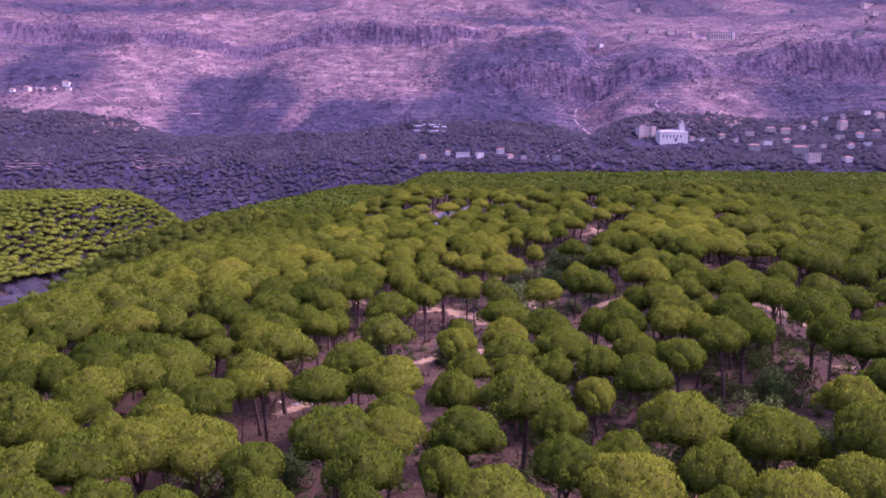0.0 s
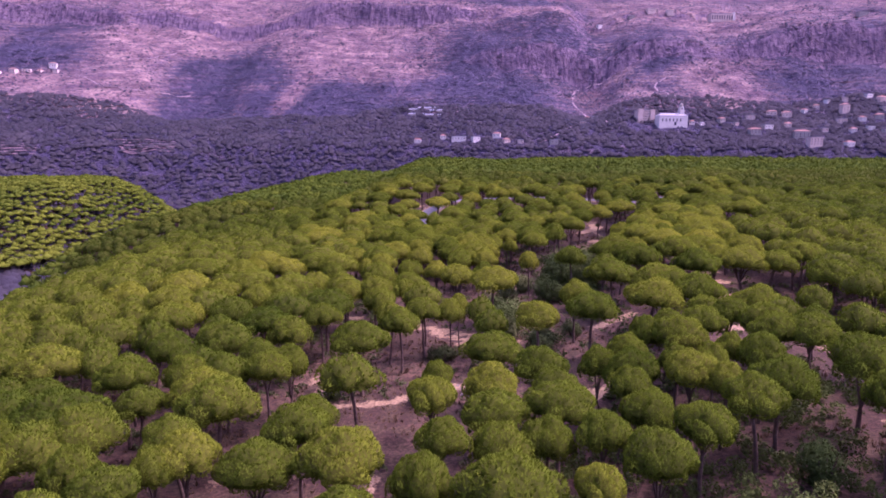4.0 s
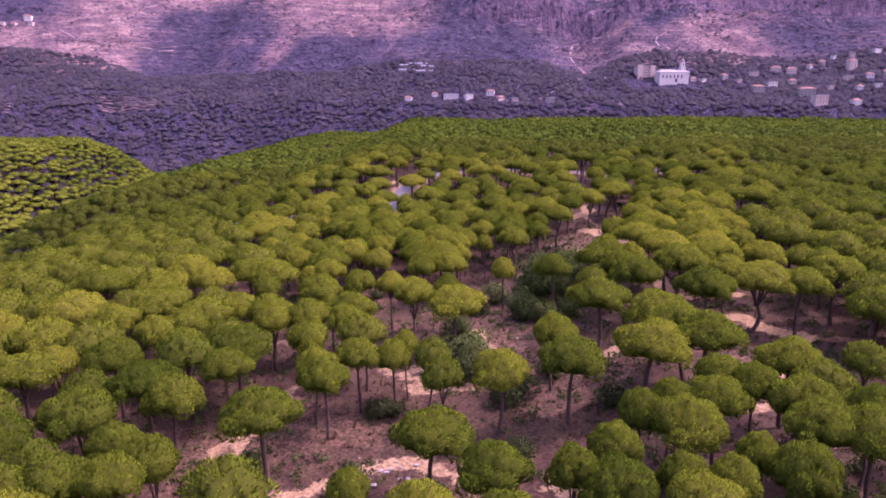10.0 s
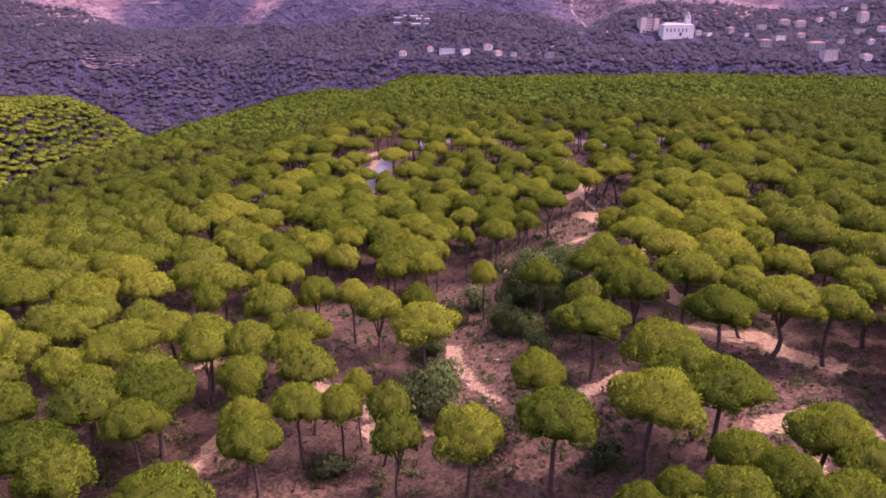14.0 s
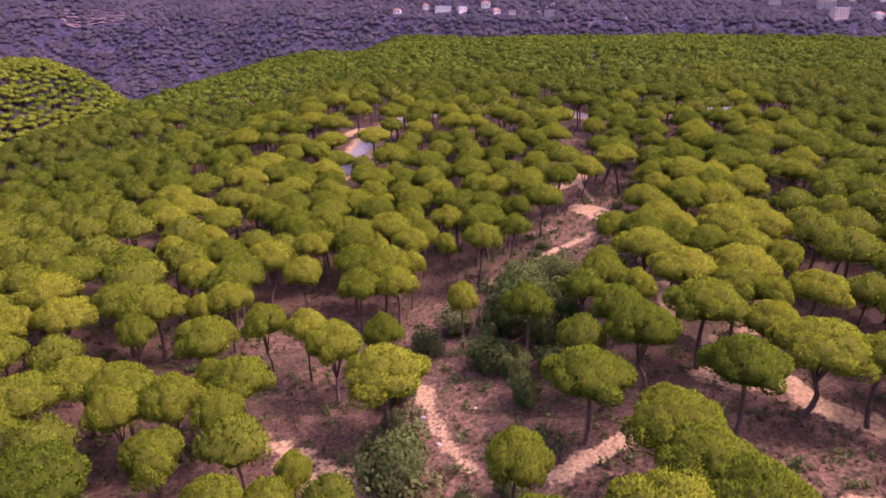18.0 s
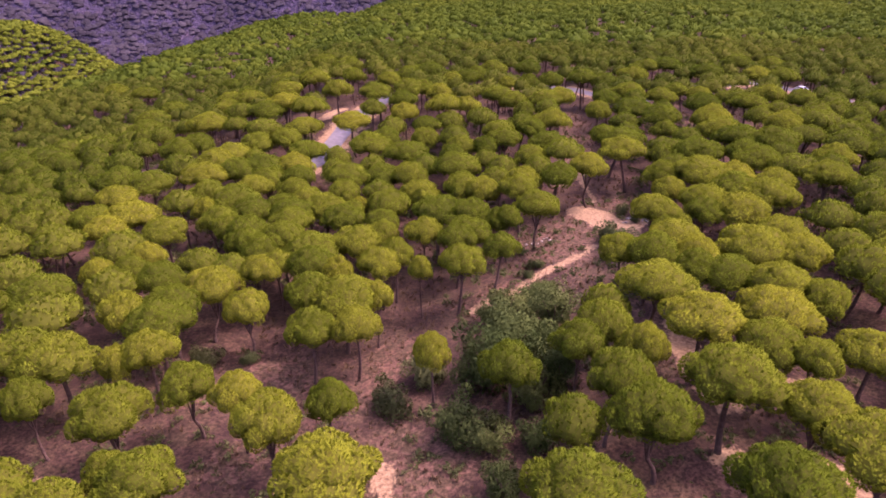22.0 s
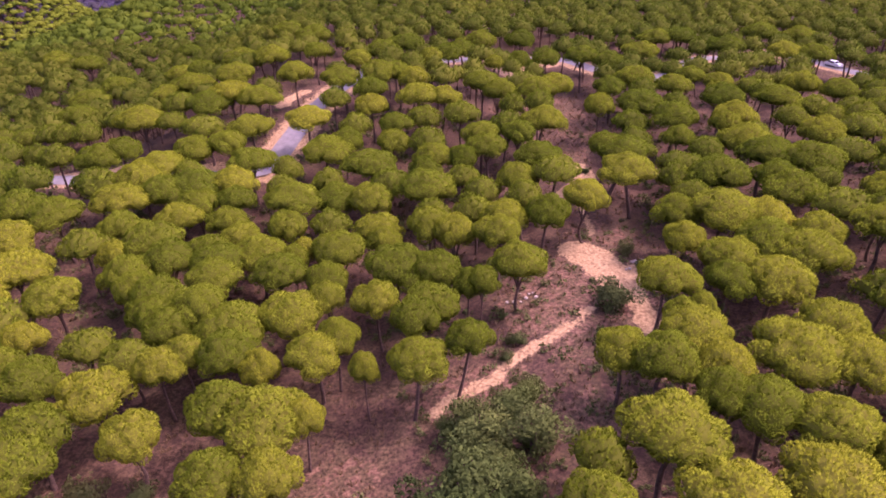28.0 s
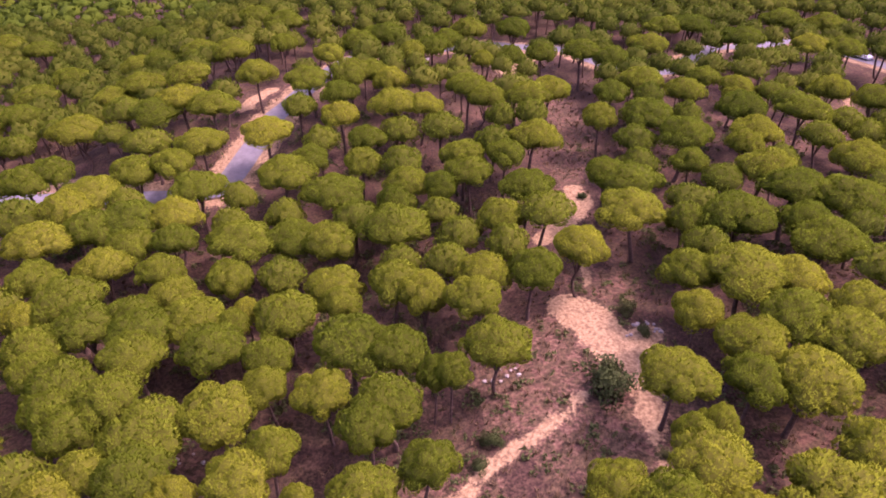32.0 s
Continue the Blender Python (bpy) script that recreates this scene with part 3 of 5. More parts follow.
def build_ground():
    xs = spaced((-3600, -1300, 90), (-1300, -560, 14), (-560, -160, 8), (-160, -70, 3), (-70, 150, 1.4), (150, 240, 4), (240, 700, 7), (700, 1400, 14), (1400, 3600, 90))
    ys = spaced((-400, 20, 30), (20, 300, 1.4), (300, 400, 4), (400, 900, 9), (900, 1700, 7), (1700, 2300, 14), (2300, 4600, 80))
    gx, gy = np.meshgrid(xs, ys)
    gz = ground_height(gx, gy)
    w, h = len(xs), len(ys)
    i = np.arange(w * h).reshape(h, w)
    quads = np.stack([i[:-1, :-1], i[:-1, 1:], i[1:, 1:], i[1:, :-1]], -1).reshape(-1, 4)
    tris = np.concatenate([quads[:, [0, 1, 2]], quads[:, [0, 2, 3]]])
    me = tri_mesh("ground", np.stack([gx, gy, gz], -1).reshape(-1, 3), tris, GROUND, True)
    fx, fy = gx.ravel(), gy.ravel()
    near = (fy < 420) & (np.abs(fx) < 320) & (fy > 0)
    sand, bare = np.zeros(len(fx)), np.zeros(len(fx))
    sand[near] = cover(fx[near], fy[near], SAND_TRACKS, 0.5)
    sand[near] = np.maximum(sand[near], 0.75 * cover(fx[near], fy[near], [(4.6, ROAD_LINE)], 1.0))
    bare[near] = cover(fx[near], fy[near], BARE_PATCHES, 2.0)
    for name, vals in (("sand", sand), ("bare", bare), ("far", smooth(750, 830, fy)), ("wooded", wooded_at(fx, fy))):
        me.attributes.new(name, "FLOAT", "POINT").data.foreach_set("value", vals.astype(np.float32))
    return tagged(new("ground", me), "pinkish-brown forest soil with needle litter, dry grass and pale sandy tracks", "ground", kind="structure")


ground = build_ground()


def ribbon(line, offsets, lift, step=3.0):
    """A strip along a smoothed line; offsets across it, from side to side."""
    pts = [Vector(p) for p in line]
    dense = []
    for k in range(len(pts) - 1):
        p0, p1, p2, p3 = pts[max(k - 1, 0)], pts[k], pts[k + 1], pts[min(k + 2, len(pts) - 1)]
        n = max(2, int((p2 - p1).length / step))
        for j in range(n):
            s = j / n
            dense.append(0.5 * (2 * p1 + (p2 - p0) * s + (2 * p0 - 5 * p1 + 4 * p2 - p3) * s * s + (3 * p1 - p0 - 3 * p2 + p3) * s ** 3))
    dense.append(pts[-1])
    v, f = [], []
    for k, p in enumerate(dense):
        d = (dense[min(k + 1, len(dense) - 1)] - dense[max(k - 1, 0)]).normalized()
        for o in offsets:
            q = p + Vector((d.y, -d.x)) * o
            v.append((q.x, q.y, float(ground_height(p.x, p.y)) * 0.5 + float(ground_height(q.x, q.y)) * 0.5 + lift))
    w = len(offsets)
    for k in range(len(dense) - 1):
        for j in range(w - 1):
            a = k * w + j
            f.append((a, a + 1, a + w + 1, a + w))
    return v, f


road = tagged(new("road", mesh_of("road", *ribbon(ROAD_LINE, (-2.3, -1.1, 0, 1.1, 2.3), 0.16), ASPHALT, True)), "worn grey asphalt lane winding through the pines", "road", kind="structure")


# ---- where oaks and bushes stand ----
OAKS = [(31.0, 156.7, 3.8), (28.9, 151.5, 3.3), (33.5, 159.3, 2.9), (32.0, 153.6, 3.1), (32.8, 150.5, 2.4), (36.1, 161.8, 2.0), (28.0, 158.5, 2.0), (29.9, 148.9, 4.6), (31.4, 140.7, 3.9), (30.3, 157.3, 3.7), (34.7, 143.4, 3.2), (27.4, 128.4, 2.7), (26.5, 135.1, 2.9), (36.1, 155.0, 3.6), (25.4, 145.4, 3.3), (31.1, 134.4, 2.6), (27.4, 144.5, 4.7), (13.1, 117.8, 4.5), (12.5, 132.4, 3.3), (23.3, 136.7, 3.4), (33.4, 148.6, 3.3), (30.9, 58.2, 3.8), (32.7, 52.0, 3.3), (27.8, 53.8, 3.2), (-18.3, 54.4, 3.4), (-14.0, 55.8, 2.6), (35.9, 64.7, 3.1), (24.1, 55.9, 3.3), (-22.2, 53.7, 2.6)]
BUSHES = [(48.9, 177.2, 2.9), (54.0, 190.1, 1.4), (36.0, 171.4, 1.2), (34.6, 168.7, 1.0), (52.1, 168.8, 0.8), (54.9, 186.2, 1.0), (53.7, 218.3, 0.9), (36.2, 229.9, 2.0), (36.4, 163.3, 1.6), (-2.1, 153.1, 1.5), (-7.3, 152.8, 2.1), (16.3, 142.9, 2.5), (13.6, 117.5, 3.9), (20.3, 113.5, 2.0), (13.0, 126.7, 2.0), (18.5, 109.4, 3.0), (0.4, 91.9, 1.9), (3.0, 107.0, 2.2), (29.9, 104.7, 2.2), (-11.9, 92.8, 1.6), (24.2, 114.6, 2.0), (-15.8, 83.5, 2.0), (-10.2, 97.1, 1.8), (18.0, 97.3, 1.8)]
ROUND_BUSHES = [(19.9, 147.4, 2.6), (20.3, 147.4, 2.4), (1.0, 92.3, 2.2)]

# ---- the pine wood ----
STANDS = []
STANDS += [(22.2, 36.7, 3.3), (17.9, 37.1, 2.2), (27.0, 38.2, 2.6), (-22.9, 38.6, 2.4), (3.2, 38.8, 3.4), (-5.6, 39.3, 1.9), (13.4, 41.4, 3.7), (-30.3, 43.1, 3.2), (0.0, 43.7, 2.1), (-27.4, 44.5, 3.6), (9.4, 45.0, 2.8), (-24.2, 47.3, 3.0), (-19.8, 48.2, 3.4), (33.5, 49.1, 2.7), (-8.9, 49.3, 4.2), (-4.4, 49.7, 3.0), (20.0, 49.7, 3.5), (-33.1, 50.6, 2.2), (2.0, 51.0, 3.3), (-28.6, 51.4, 1.9), (-35.3, 51.8, 3.4), (-24.0, 52.0, 2.4), (-25.5, 54.2, 2.5), (-34.4, 56.6, 2.4), (-22.3, 57.4, 3.0), (7.8, 57.5, 4.0), (14.6, 58.2, 2.2), (-34.8, 60.2, 3.4)]
STANDS += [(-20.4, 61.3, 1.8), (20.2, 61.3, 2.9), (-5.5, 63.0, 3.7), (-18.8, 63.6, 3.0), (-44.7, 64.1, 2.5), (-31.9, 64.7, 3.6), (-41.2, 65.2, 2.4), (-21.2, 66.7, 2.8), (-29.5, 67.5, 3.6), (-48.0, 70.1, 3.8), (-33.3, 70.5, 4.2), (35.5, 71.6, 3.2), (-39.8, 71.7, 3.7), (14.4, 72.4, 3.5), (30.8, 73.1, 2.2), (-19.3, 73.8, 3.8), (28.2, 75.8, 3.0), (1.7, 75.9, 2.9), (-22.3, 77.4, 3.6), (14.9, 77.9, 2.7), (36.5, 78.1, 2.5), (31.5, 78.5, 2.0), (8.1, 78.8, 3.1), (-31.6, 79.5, 3.0), (23.6, 80.1, 2.9), (28.5, 80.3, 2.1), (43.4, 81.2, 3.0), (34.7, 81.4, 1.8), (-25.6, 81.6, 2.5), (2.3, 82.1, 1.8)]
STANDS += [(40.3, 82.6, 3.0), (-17.1, 82.8, 2.7), (-22.2, 83.3, 3.1), (20.7, 83.5, 2.1), (14.2, 84.4, 3.3), (-42.8, 84.7, 4.2), (45.9, 85.3, 2.4), (24.7, 85.6, 2.4), (-15.2, 86.2, 2.4), (31.0, 86.4, 3.5), (41.7, 87.5, 3.2), (-19.7, 88.9, 2.4), (-30.7, 89.6, 3.2), (34.9, 89.6, 2.9), (28.1, 90.0, 2.2), (9.0, 90.2, 3.8), (38.7, 90.8, 2.4), (31.1, 90.8, 2.0), (-25.3, 93.7, 3.7), (37.0, 93.9, 2.5), (-8.0, 94.3, 4.0), (45.0, 96.1, 3.3), (-18.1, 98.1, 3.1), (-21.9, 100.1, 3.7), (16.5, 102.0, 3.5), (-3.3, 102.6, 2.9), (24.6, 102.8, 3.7), (33.5, 102.8, 4.3), (-36.7, 102.8, 3.8), (39.9, 104.0, 3.8)]
STANDS += [(-15.1, 105.4, 2.9), (-4.6, 105.9, 2.5), (-35.3, 106.6, 2.7), (37.9, 107.6, 3.7), (-29.0, 107.7, 3.4), (-0.1, 108.1, 2.8), (4.1, 108.5, 2.2), (-15.1, 110.8, 4.2), (23.9, 111.1, 2.8), (63.7, 111.2, 3.4), (5.5, 111.7, 1.6), (-22.8, 112.7, 2.7), (37.3, 112.9, 4.0), (-40.7, 114.0, 4.2), (-7.2, 114.1, 2.8), (-27.2, 115.5, 3.0), (-24.2, 118.6, 3.0), (-50.2, 118.7, 3.7), (46.1, 119.6, 3.9), (-3.3, 119.9, 2.5), (-13.3, 120.6, 2.8), (-34.9, 120.6, 3.1), (60.0, 120.8, 3.4), (31.9, 121.0, 4.3), (-23.0, 121.7, 3.7), (-8.7, 122.3, 3.1), (55.1, 122.7, 4.6), (-42.8, 124.2, 4.7), (-14.8, 124.4, 3.6), (67.0, 124.6, 4.1)]
STANDS += [(12.3, 125.3, 4.7), (-19.6, 125.6, 3.4), (-2.9, 125.6, 3.5), (-31.5, 126.3, 4.3), (-6.2, 127.1, 2.0), (52.9, 128.1, 3.1), (39.3, 128.2, 3.6), (47.3, 131.8, 4.2), (5.8, 133.1, 3.4), (38.1, 133.8, 3.0), (-9.2, 134.0, 3.5), (61.4, 134.8, 3.5), (56.2, 135.1, 2.5), (11.1, 135.8, 2.4), (-36.0, 136.3, 3.7), (-18.4, 136.4, 2.3), (1.9, 136.8, 2.5), (-44.8, 137.0, 4.1), (28.4, 137.4, 2.9), (53.4, 137.7, 3.3), (41.5, 138.3, 2.3), (-33.7, 138.3, 2.5), (-3.6, 138.7, 2.7), (-28.5, 139.8, 3.7), (35.6, 139.9, 2.8), (48.1, 141.2, 4.2), (-18.3, 142.0, 4.0), (38.4, 142.3, 3.1), (20.8, 142.4, 2.1)]
STANDS += [(-12.6, 142.5, 1.8), (56.7, 143.3, 4.1), (-23.0, 143.4, 3.7), (-9.5, 143.8, 2.9), (63.1, 146.0, 2.7), (-34.4, 146.9, 4.0), (45.9, 148.4, 4.3), (12.1, 148.8, 2.9), (59.7, 148.8, 3.6), (6.9, 149.0, 3.1), (-10.5, 149.7, 4.0), (55.3, 151.7, 3.3), (-16.1, 152.7, 3.0), (-34.0, 152.7, 4.2), (51.9, 153.5, 2.7), (-1.8, 153.9, 2.9), (-11.1, 154.3, 3.6), (10.2, 155.2, 4.4), (14.1, 155.5, 2.1), (-28.0, 156.4, 4.2), (53.4, 156.8, 2.8), (66.3, 156.9, 3.4), (5.5, 157.2, 3.4), (48.3, 158.0, 3.4), (60.9, 158.0, 4.6), (-7.4, 158.7, 3.6), (44.8, 160.0, 2.9), (-15.1, 161.1, 3.2), (24.7, 161.5, 3.2), (19.1, 161.7, 1.6)]
STANDS += [(52.3, 161.8, 3.6), (66.5, 162.4, 3.5), (-2.5, 162.7, 2.5), (-24.1, 162.8, 2.3), (8.0, 163.0, 2.1), (30.0, 163.8, 2.6), (13.5, 164.1, 3.3), (-20.3, 164.3, 2.6), (4.0, 164.7, 3.4), (52.1, 165.1, 2.0), (-0.8, 165.5, 2.5), (54.6, 166.1, 1.8), (15.6, 167.3, 2.6), (-19.6, 168.0, 2.3), (24.5, 168.6, 3.0), (3.5, 169.8, 4.2), (-4.4, 170.3, 2.9), (64.9, 170.8, 4.0), (59.7, 171.1, 3.0), (25.8, 171.3, 3.6), (52.5, 171.6, 3.5), (9.6, 171.9, 3.9), (-6.8, 172.5, 2.8), (19.4, 173.5, 3.0), (-1.6, 173.6, 3.4), (32.1, 174.8, 2.1), (13.2, 175.2, 2.6), (30.4, 175.2, 1.9), (-19.8, 175.5, 3.7), (70.9, 175.7, 4.0)]
STANDS += [(-7.5, 175.8, 3.5), (61.5, 176.1, 3.7), (-29.5, 177.0, 3.9), (-10.8, 177.5, 3.0), (36.8, 177.7, 3.5), (26.4, 178.7, 3.4), (67.4, 179.3, 4.1), (12.8, 179.4, 3.0), (81.6, 179.4, 4.0), (-1.7, 180.0, 3.7), (21.7, 180.0, 4.6), (74.0, 180.1, 3.3), (6.3, 180.8, 3.7), (-33.3, 180.9, 3.7), (58.0, 181.4, 2.7), (-28.0, 181.5, 4.7), (-13.5, 181.7, 3.5), (-2.2, 183.5, 4.0), (34.7, 185.1, 3.3), (-9.4, 185.2, 3.7), (7.2, 185.5, 2.0), (2.7, 185.6, 4.0), (70.0, 185.9, 3.4), (13.6, 186.1, 3.8), (64.8, 186.5, 4.7), (-17.3, 186.6, 2.3), (-4.5, 186.7, 3.1), (29.2, 187.6, 3.1), (19.4, 187.7, 2.5), (8.2, 188.0, 1.7)]
STANDS += [(59.4, 188.3, 3.3), (-13.4, 189.5, 4.1), (42.0, 189.8, 3.2), (88.6, 190.0, 3.5), (25.8, 190.2, 3.5), (36.0, 190.2, 3.2), (-1.1, 190.7, 3.2), (18.4, 190.8, 3.6), (-34.1, 190.8, 3.9), (76.9, 192.6, 4.5), (-19.3, 193.6, 3.2), (47.9, 193.6, 3.3), (4.7, 194.1, 3.0), (-4.6, 195.5, 3.0), (-11.8, 196.3, 3.5), (76.5, 196.7, 3.1), (-30.5, 196.9, 4.0), (69.2, 199.2, 4.7), (-37.9, 200.0, 4.7), (83.6, 200.5, 4.5), (55.6, 200.8, 4.7), (16.2, 201.2, 3.7), (-22.8, 201.2, 4.3), (4.3, 201.4, 4.7), (-10.8, 201.6, 3.3), (39.3, 202.2, 3.3), (-5.2, 202.5, 3.2), (25.2, 202.8, 4.7), (10.6, 203.3, 3.8), (78.3, 204.0, 4.5)]
STANDS += [(-17.4, 204.9, 3.9), (-12.9, 207.2, 4.7), (43.3, 208.6, 4.0), (-7.2, 208.7, 3.8), (57.8, 209.4, 4.7), (-22.9, 210.0, 4.1), (77.4, 210.2, 4.3), (24.7, 210.5, 2.8), (90.2, 211.1, 3.7), (54.8, 211.2, 3.2), (31.2, 212.5, 2.8), (15.5, 213.2, 4.7), (26.2, 213.9, 3.7), (-21.3, 214.0, 4.7), (67.8, 214.2, 2.8), (35.4, 215.2, 3.7), (-5.6, 215.5, 4.4), (-33.0, 217.4, 4.0), (41.1, 218.4, 3.4), (77.4, 218.5, 2.8), (6.8, 219.6, 4.7), (34.7, 219.8, 3.8), (-16.9, 220.0, 3.8), (-30.1, 220.1, 3.5), (-11.3, 221.6, 3.8), (18.8, 222.0, 3.3), (69.7, 222.2, 4.6), (80.8, 223.0, 3.9), (10.0, 223.7, 3.2), (46.4, 224.2, 4.2)]
STANDS += [(-8.3, 227.1, 4.1), (90.3, 227.7, 4.2), (18.8, 228.1, 3.2), (1.9, 230.3, 4.4), (65.9, 230.6, 4.7), (58.1, 231.1, 3.1), (82.2, 232.0, 4.2), (105.7, 233.6, 3.5), (-32.0, 234.0, 4.7), (13.7, 235.4, 3.5), (-18.6, 236.1, 4.7), (28.4, 236.6, 3.4), (23.5, 237.0, 4.7), (-9.2, 237.8, 4.2), (100.6, 238.4, 3.5), (47.3, 239.0, 4.0), (-15.2, 239.6, 4.7), (39.4, 239.8, 3.5), (74.9, 239.8, 3.8), (62.0, 240.1, 3.6), (51.1, 241.1, 4.1), (84.9, 241.1, 3.3), (13.1, 241.7, 3.6), (36.5, 242.8, 4.1), (68.7, 244.9, 4.4), (80.6, 246.0, 3.4), (21.9, 247.2, 3.2), (6.2, 247.3, 4.7), (-31.2, 248.5, 4.7), (-16.6, 249.6, 4.6)]
STANDS += [(14.3, 249.8, 4.4), (-4.1, 250.7, 3.7), (-27.0, 251.1, 4.7), (18.4, 251.2, 3.3), (66.1, 258.2, 3.6), (-58.0, 258.6, 4.7), (40.1, 259.3, 2.3), (8.5, 260.5, 3.6), (114.3, 260.5, 4.1), (45.9, 260.9, 2.7), (60.4, 261.3, 4.2), (108.5, 262.8, 4.1), (52.6, 263.2, 3.3), (-11.8, 263.6, 4.4), (25.6, 264.3, 3.0), (75.2, 264.8, 4.4), (29.7, 267.6, 3.7), (-2.3, 268.3, 3.2), (-20.7, 268.9, 4.7), (97.1, 269.4, 4.7), (13.9, 269.7, 4.4), (32.8, 272.8, 3.8), (-62.3, 273.3, 4.7), (19.0, 275.0, 4.7), (89.6, 279.4, 4.7), (38.1, 279.9, 4.0), (83.3, 280.0, 4.7), (120.8, 280.0, 4.6), (48.4, 280.1, 4.0), (-35.4, 281.8, 4.1)]
STANDS += [(111.7, 282.8, 4.7), (-60.6, 285.9, 4.7), (-42.6, 286.3, 4.6), (-5.9, 287.2, 4.7), (-13.7, 291.5, 4.4), (-78.7, 307.5, 4.7), (-93.1, 316.6, 4.7), (-54.0, 324.6, 4.7)]
NEAR_SET = pine_set(range(1, 11), 4200, 0.050, 11, 26, 30, 5, 7, 2)
NEAR_MESHES = [(tri_mesh("crown", c[0], c[1], NEEDLES, normals=c[2], second=INNER_SHADE, slots=c[3]), tri_mesh("trunk", *t, BARK, True), [tri_mesh("limb", *b, BARK, True) for b in u]) for c, t, u in NEAR_SET]
rng = np.random.default_rng(12)


def pine(x, y, r, k, high):
    """One stone pine with its foot on the ground: crown radius r, height scale high."""
    tree = new("stone_pine")
    crown, trunk, limbs = NEAR_MESHES[k % len(NEAR_MESHES)]
    child("crown", crown, tree)
    child("trunk", trunk, tree)
    for limb in limbs:
        child("limb", limb, tree)
    s = r / RADIUS
    tree.matrix_world = Matrix.Translation((x, y, float(ground_height(x, y)) - 0.05)) @ Matrix.Rotation(rng.uniform(0, math.tau), 4, "Z") @ Matrix.Diagonal((s, s, high, 1))
    return tagged(tree, "umbrella-shaped stone pine with yellow-green crown and bare trunk", "tree", group="stone pines of the wood")


planted = []
for k, (x, y, r) in enumerate(STANDS):
    planted.append((x, y, r))
    pine(x, y, r * 0.99, k * 7 + int(x), stature(r) * rng.uniform(0.97, 1.03))


def seen_open(x, y):
    """The part of the wood whose single trees are all planted by hand."""
    return 40 < y < 285 and -24 - 0.10 * y < x < 30 + 0.30 * y


def fill(x0, x1, y0, y1, gap, tries, keep, seed, room=0.74, sizes=(2.4, 4.0)):
    """Scattered places at least gap apart, and clear of what stands, the tracks and the road."""
    g = np.random.default_rng(seed)
    cell = gap
    cells = {}
    for x, y, r in planted:
        cells.setdefault((int(x // cell), int(y // cell)), []).append((x, y, r))
    out = []
    xs, ys = g.uniform(x0, x1, tries), g.uniform(y0, y1, tries)
    ok = keep(xs, ys) & (np.abs(xs - 20) < 60 + 0.80 * ys)
    rs = g.uniform(*sizes, tries)
    for x, y, r in zip(xs[ok], ys[ok], rs[ok]):
        i, j = int(x // cell), int(y // cell)
        tight = 0.91 if seen_open(x, y) else room
        if all(math.hypot(x - a, y - b) > max(gap, tight * (r + q)) for u in (-1, 0, 1) for w in (-1, 0, 1) for a, b, q in cells.get((i + u, j + w), ())):
            cells.setdefault((i, j), []).append((x, y, r))
            planted.append((x, y, r))
            out.append((x, y, r))
    return out


GLADES = [(4.0, [(-5.0, 217.0), (-2.0, 236.0), (-0.5, 250.0)]), (5.0, [(36.0, 282.0), (46.0, 284.0), (56.0, 282.0)]), (3.0, [(-34.0, 219.0), (-22.0, 218.0)]), (4.0, [(118.0, 286.0), (127.0, 282.0), (132.0, 272.0)]), (2.6, [(72.0, 268.0), (80.0, 264.0)])]


def open_ground(x, y):
    """Where a crown would hang over a track, a bare patch or the lane."""
    out = np.zeros(len(x), bool)
    for margin, lines in ((4.4, SAND_TRACKS), (3.6, BARE_PATCHES), (0.6, [(2.7, ROAD_LINE)]), (1.0, GLADES)):
        for half, line in lines:
            out |= along(x, y, line) < half + margin
    for ox, oy, r in OAKS + BUSHES:
        out |= np.hypot(x - ox, y - oy) < r + 2.6
    return out


def keep_near(x, y):
    return ~open_ground(x, y) & (np.abs(x - 20) < 40 + 0.75 * y)


def keep_mid(x, y):
    return ~open_ground(x, y) & (np.abs(x - 20) < 70 + 0.76 * y)


def wood(name, sets, places, seed, label, needles=NEEDLES_FAR):
    """Many trees as one joined stand."""
    g = np.random.default_rng(seed)
    crown, trunk, light, slots = Shape(), Shape(), [], []
    for x, y, r in places:
        (cv, ct, lit, inside), (tv, tt), boughs = (NEAR_SET if y < 78 and name == "pine_wood" else sets)[g.integers(len(sets))]
        a, s, h = g.uniform(0, math.tau), r / RADIUS, stature(r) * g.uniform(0.90, 1.06)
        m = np.array([[math.cos(a) * s, -math.sin(a) * s, 0], [math.sin(a) * s, math.cos(a) * s, 0], [0, 0, h]])
        o = np.array([x, y, float(ground_height(x, y)) - 0.05])
        crown.add(cv @ m.T + o, ct)
        light.append(lit @ np.array([[math.cos(a), math.sin(a), 0], [-math.sin(a), math.cos(a), 0], [0, 0, 1]]))
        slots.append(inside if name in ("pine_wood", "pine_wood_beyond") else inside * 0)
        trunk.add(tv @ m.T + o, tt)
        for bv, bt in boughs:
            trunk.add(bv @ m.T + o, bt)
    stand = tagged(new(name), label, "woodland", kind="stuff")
    tagged(child("crowns", tri_mesh("crowns", *crown.arrays(), needles, normals=np.concatenate(light), second=INNER_SHADE, slots=np.concatenate(slots)), stand), kind="stuff")
    tagged(child("trunks", tri_mesh("trunks", *trunk.arrays(), BARK, True), stand), kind="stuff")
    return stand


MID_SET = pine_set(range(21, 29), 1100, 0.074, 8, 20, 26, 4, 5, 2)
BEYOND_SET = pine_set(range(41, 47), 300, 0.120, 6, 14, 16, 3, 4, 2)
FAR_SET = pine_set(range(31, 37), 26, 0.28, 4, 10, 9, 1, 3, 2)


